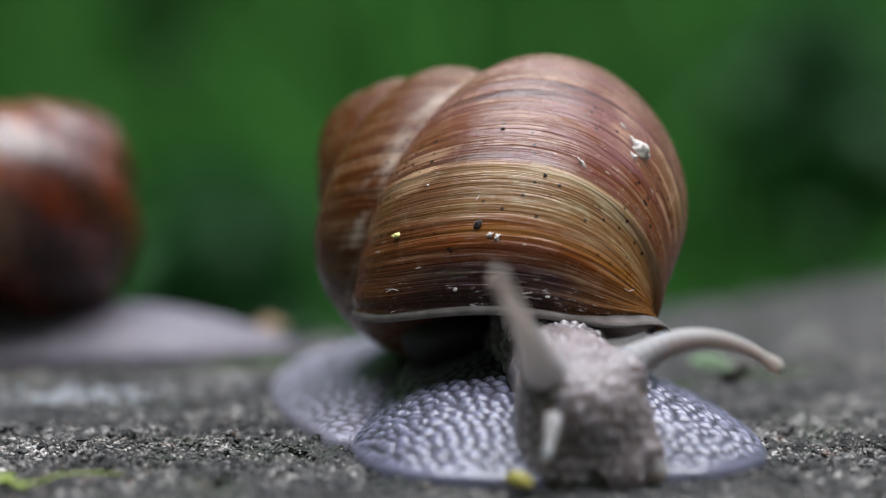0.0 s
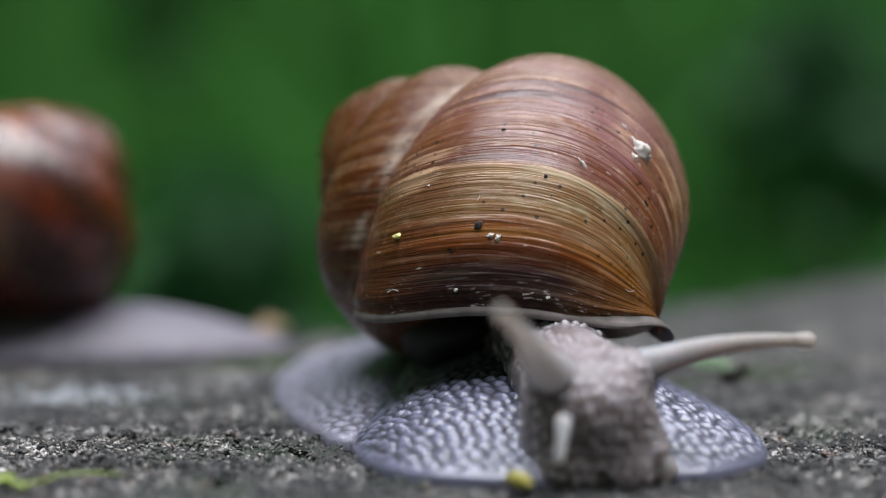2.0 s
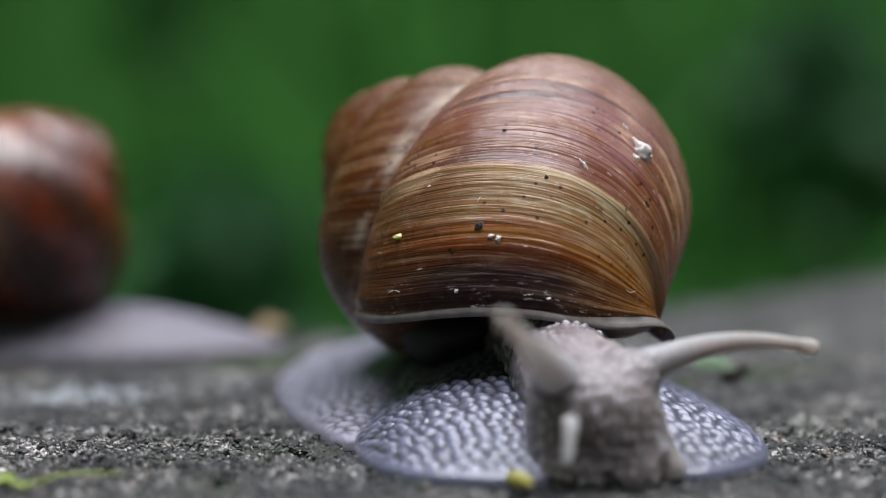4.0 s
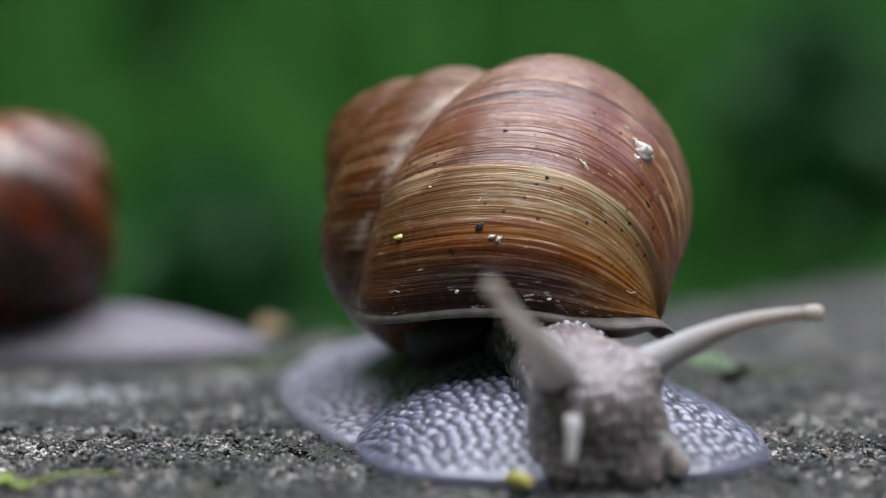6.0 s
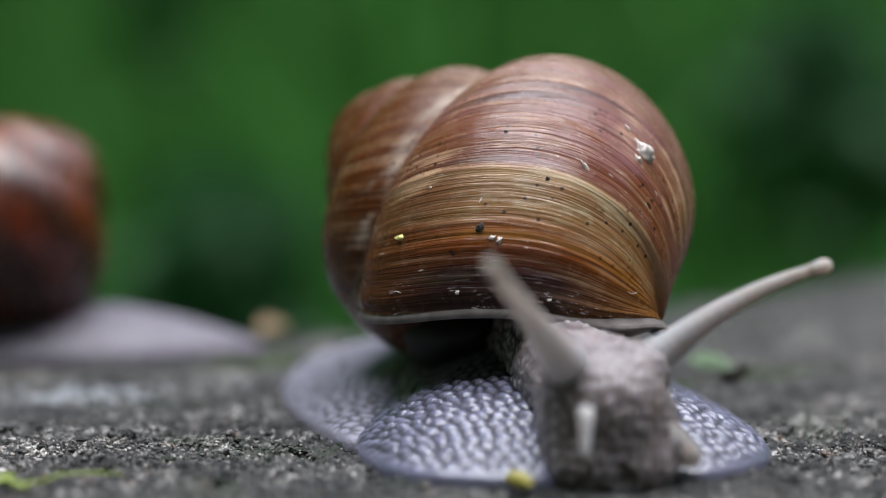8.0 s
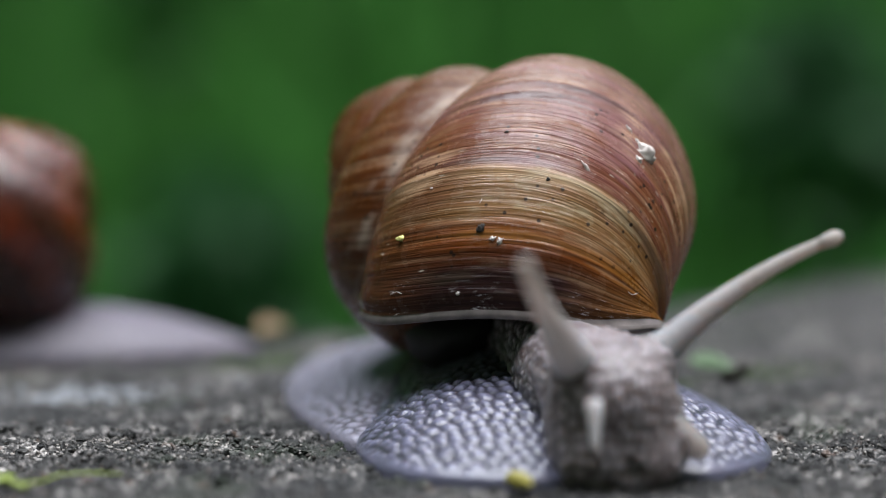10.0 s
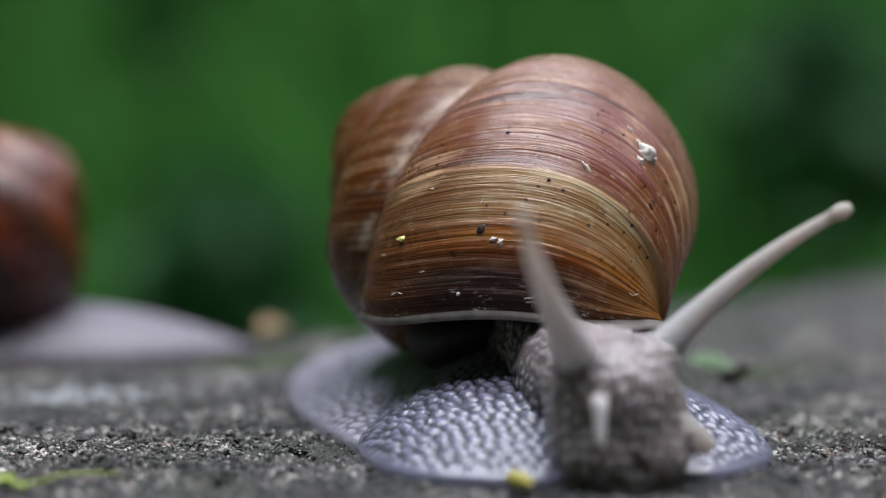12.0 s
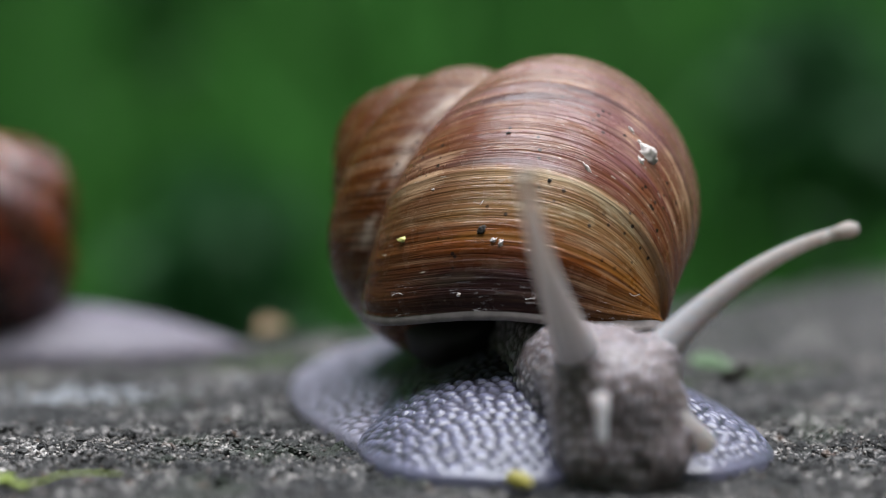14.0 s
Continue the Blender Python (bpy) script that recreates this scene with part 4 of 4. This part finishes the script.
# seconds; the tip of an upper tentacle in millimetres; how far its middle bows up, and sideways
TENTACLE_A = [(0, 5.0, 208.5, 24.44, 0, 0), (0.5, 6.05, 208.5, 23.86, 0, 0), (1.5, 6.33, 208.5, 22.93, 0, 0), (2, 5.3, 208.5, 21.07, 0.3, 0), (2.5, 5.21, 208.5, 20.56, 0.3, 0), (3, 6.02, 208.5, 19.69, 0.3, 0), (5.5, 4.36, 210.0, 22.4, 0, 0), (6.5, 4.36, 210.0, 24.45, 0, 0),
              (7.5, 3.53, 210.0, 24.73, 0, 0), (8, 4.36, 210.0, 25.38, 0, 0), (10.5, 8.08, 210.0, 25.65, 0, -0.5), (11, 6.97, 210.0, 27.24, 0, -0.5), (12, 7.35, 210.0, 29.85, 0, -0.7), (13, 7.62, 210.0, 32.35, 0, -0.8), (14, 7.43, 210.0, 34.03, 0, -0.9)]
TENTACLE_B = [(0, 36.1, 245, 11.2, 3.3, 0), (0.5, 37.4, 245, 12.5, 2.8, 0), (1, 38.9, 245, 14.9, 1.6, 0), (1.5, 39.6, 245, 15.0, 1.2, 0), (2, 39.7, 245, 14.0, 1.2, 0),
              (3, 39.9, 245, 12.4, 1.8, 0), (5.5, 40.3, 245, 15.5, 1.8, 0), (6, 40.6, 245, 17.1, 1.6, 0), (7, 40.9, 245, 19.3, 1.5, 0), (8, 41.5, 245, 22.2, 1.5, 0),
              (10.5, 42.9, 245, 26.2, 1.5, 0), (11.5, 43.2, 245, 28.3, 1.4, 0), (12.5, 44.1, 245, 28.3, 1.8, 0), (13, 44.3, 245, 28.1, 2.2, 0), (13.5, 44.6, 245, 25.2, 2.8, 0), (14, 44.4, 245, 26.2, 2.5, 0)]


def between(rows, t):
    """The numbers of a table at t, gliding from row to row."""
    T = [r[0] for r in rows]
    k = min(max(np.searchsorted(T, t, side="right") - 1, 0), len(T) - 2)
    V = np.array([r[1:] for r in rows], float)
    h = T[k + 1] - T[k]
    slope = lambda i: (V[min(i + 1, len(T) - 1)] - V[max(i - 1, 0)]) / (T[min(i + 1, len(T) - 1)] - T[max(i - 1, 0)])
    s = (t - T[k]) / h
    a, b, c, d = 2 * s ** 3 - 3 * s ** 2 + 1, s ** 3 - 2 * s ** 2 + s, -2 * s ** 3 + 3 * s ** 2, s ** 3 - s ** 2
    return a * V[k] + b * h * slope(k) + c * V[k + 1] + d * h * slope(k + 1)


def head_pose(t):
    turn, nod, reach = between(HEAD_ROWS, t)
    n = in_snail(NECK)
    return pose(n.x + reach * 0.00012, n.y - reach * 0.001, n.z, nod, 0, turn)


def motions():
    times = [0, 0.5, 1, 1.5, 2, 2.5, 3, 3.5, 4.25, 5, 5.5, 6, 6.5, 7, 7.5, 8, 8.75, 9.5, 10.25, 10.75, 11.25, 11.75, 12.25, 12.75, 13.25, 13.5, 14]
    mid = in_snail(SHELL_MID)
    walk(main_snail, [(0, pose(*(c / 1000 for c in SNAIL))), (14, pose((SNAIL[0] + 0.7) / 1000, SNAIL[1] / 1000, 0))])
    walk(main_parts["shell"], [(t, pose(mid.x + 0.0006 * t / 14, mid.y, mid.z - 0.0002 * t / 14, 1.2 * t / 14, 0, -2.6 * t / 14)) for t in (0, 3, 7, 10.5, 14)])
    rest = in_snail((-2, 306, 0))
    walk(main_parts["tail"], [(t, pose(rest.x + 0.0019 * t / 14, rest.y - 0.001 * t / 14, 0)) for t in (0, 7, 14)])
    walk(main_parts["head"], [(t, head_pose(t)) for t in times])
    away = Vector(NECK) / 1000
    for key, root, first, last in (("low_a", (11.4, 233.2, 7.8), (-0.8, -3.6, -3.8), (-0.3, -1.6, -4.6)), ("low_b", (19.8, 240.4, 4.6), (2.6, -0.8, -3.6), (5.2, -0.8, -3.4))):
        rows = []
        for t in times:
            way = Vector(first).lerp(Vector(last), min(t / 11, 1.0))
            m = Matrix.Translation(Vector(root) / 1000 - away) @ way.to_track_quat("Z", "Y").to_matrix().to_4x4()
            rows.append((t, head_pose(t) @ m))
        walk(main_parts[key], rows)
    for key, table, root in (("up_a", TENTACLE_A, (11.4, 241.6, 10.2)), ("up_b", TENTACLE_B, (19.3, 242.8, 11.0))):
        stem, segs, eye = main_parts[key]
        set_in = Matrix.Translation(Vector(root) / 1000 - away)
        walk(stem, [(t, head_pose(t) @ set_in) for t in times])
        keys = {ob: [] for ob in (*segs, eye)}
        for t in times:
            x, y, z, bow, side = between(table, t)
            drift = Vector((0.7 * t / 14, 0, 0)) / 1000
            tip = in_snail((x, y, z)) - drift
            home = head_pose(t) @ set_in
            start = home.translation
            bend = (start + tip) / 2 + Vector((side, 0, bow)) * 0.002
            back = home.inverted()
            s = np.linspace(0, 1, 60)[:, None]
            curve = (1 - s) ** 2 * np.array(start) + 2 * s * (1 - s) * np.array(bend) + s ** 2 * np.array(tip)
            run = np.concatenate([[0], np.cumsum(np.linalg.norm(np.diff(curve, axis=0), axis=1))])
            for k, ob in enumerate(segs):
                f = ((k + 0.5) / SEGMENTS if k < SEGMENTS else 0.945) * run[-1]
                here = Vector([np.interp(f, run, curve[:, i]) for i in range(3)])
                ahead = Vector([np.interp(min(f + 0.0006, run[-1]), run, curve[:, i]) - np.interp(f - 0.0012, run, curve[:, i]) for i in range(3)])
                m = Matrix.Translation(here) @ ahead.to_track_quat("Z", "Y").to_matrix().to_4x4()
                keys[ob].append((t, back @ m))
            keys[eye].append((t, back @ m @ pose(0, 0, 0.0014)))
        for ob, rows in keys.items():
            walk(ob, rows)
    r = [c / 1000 for c in REAR]
    creep = [(0, 0), (1, -0.3), (2, -1.1), (3, -1.7), (5.5, -3.7), (7, -4.9), (8, -5.7), (10.5, -7.3), (12, -8.2), (14, -9.3)]
    walk(rear_snail, [(t, pose(r[0] + x / 1000, r[1], 0)) for t, x in creep])
    base = (Vector(REAR_SHELL) - Vector(REAR)) / 1000
    walk(rear_parts["shell"], [(t, pose(base.x + 0.0003 + 0.0018 * min(t / 7, 1) - 0.0022 * t / 14, base.y, base.z - 0.0015 - 0.0032 * t / 14) @ pose(0, 0, 0, 0, 7.0 * t / 14, 0) @ REAR_TURN) for t in (0, 3, 7, 10.5, 14)])


REAR_TURN = pose(0, 0, 0, 0, -11, 0) @ pose(0, 0, 0, 0, 0, -95)
motions()
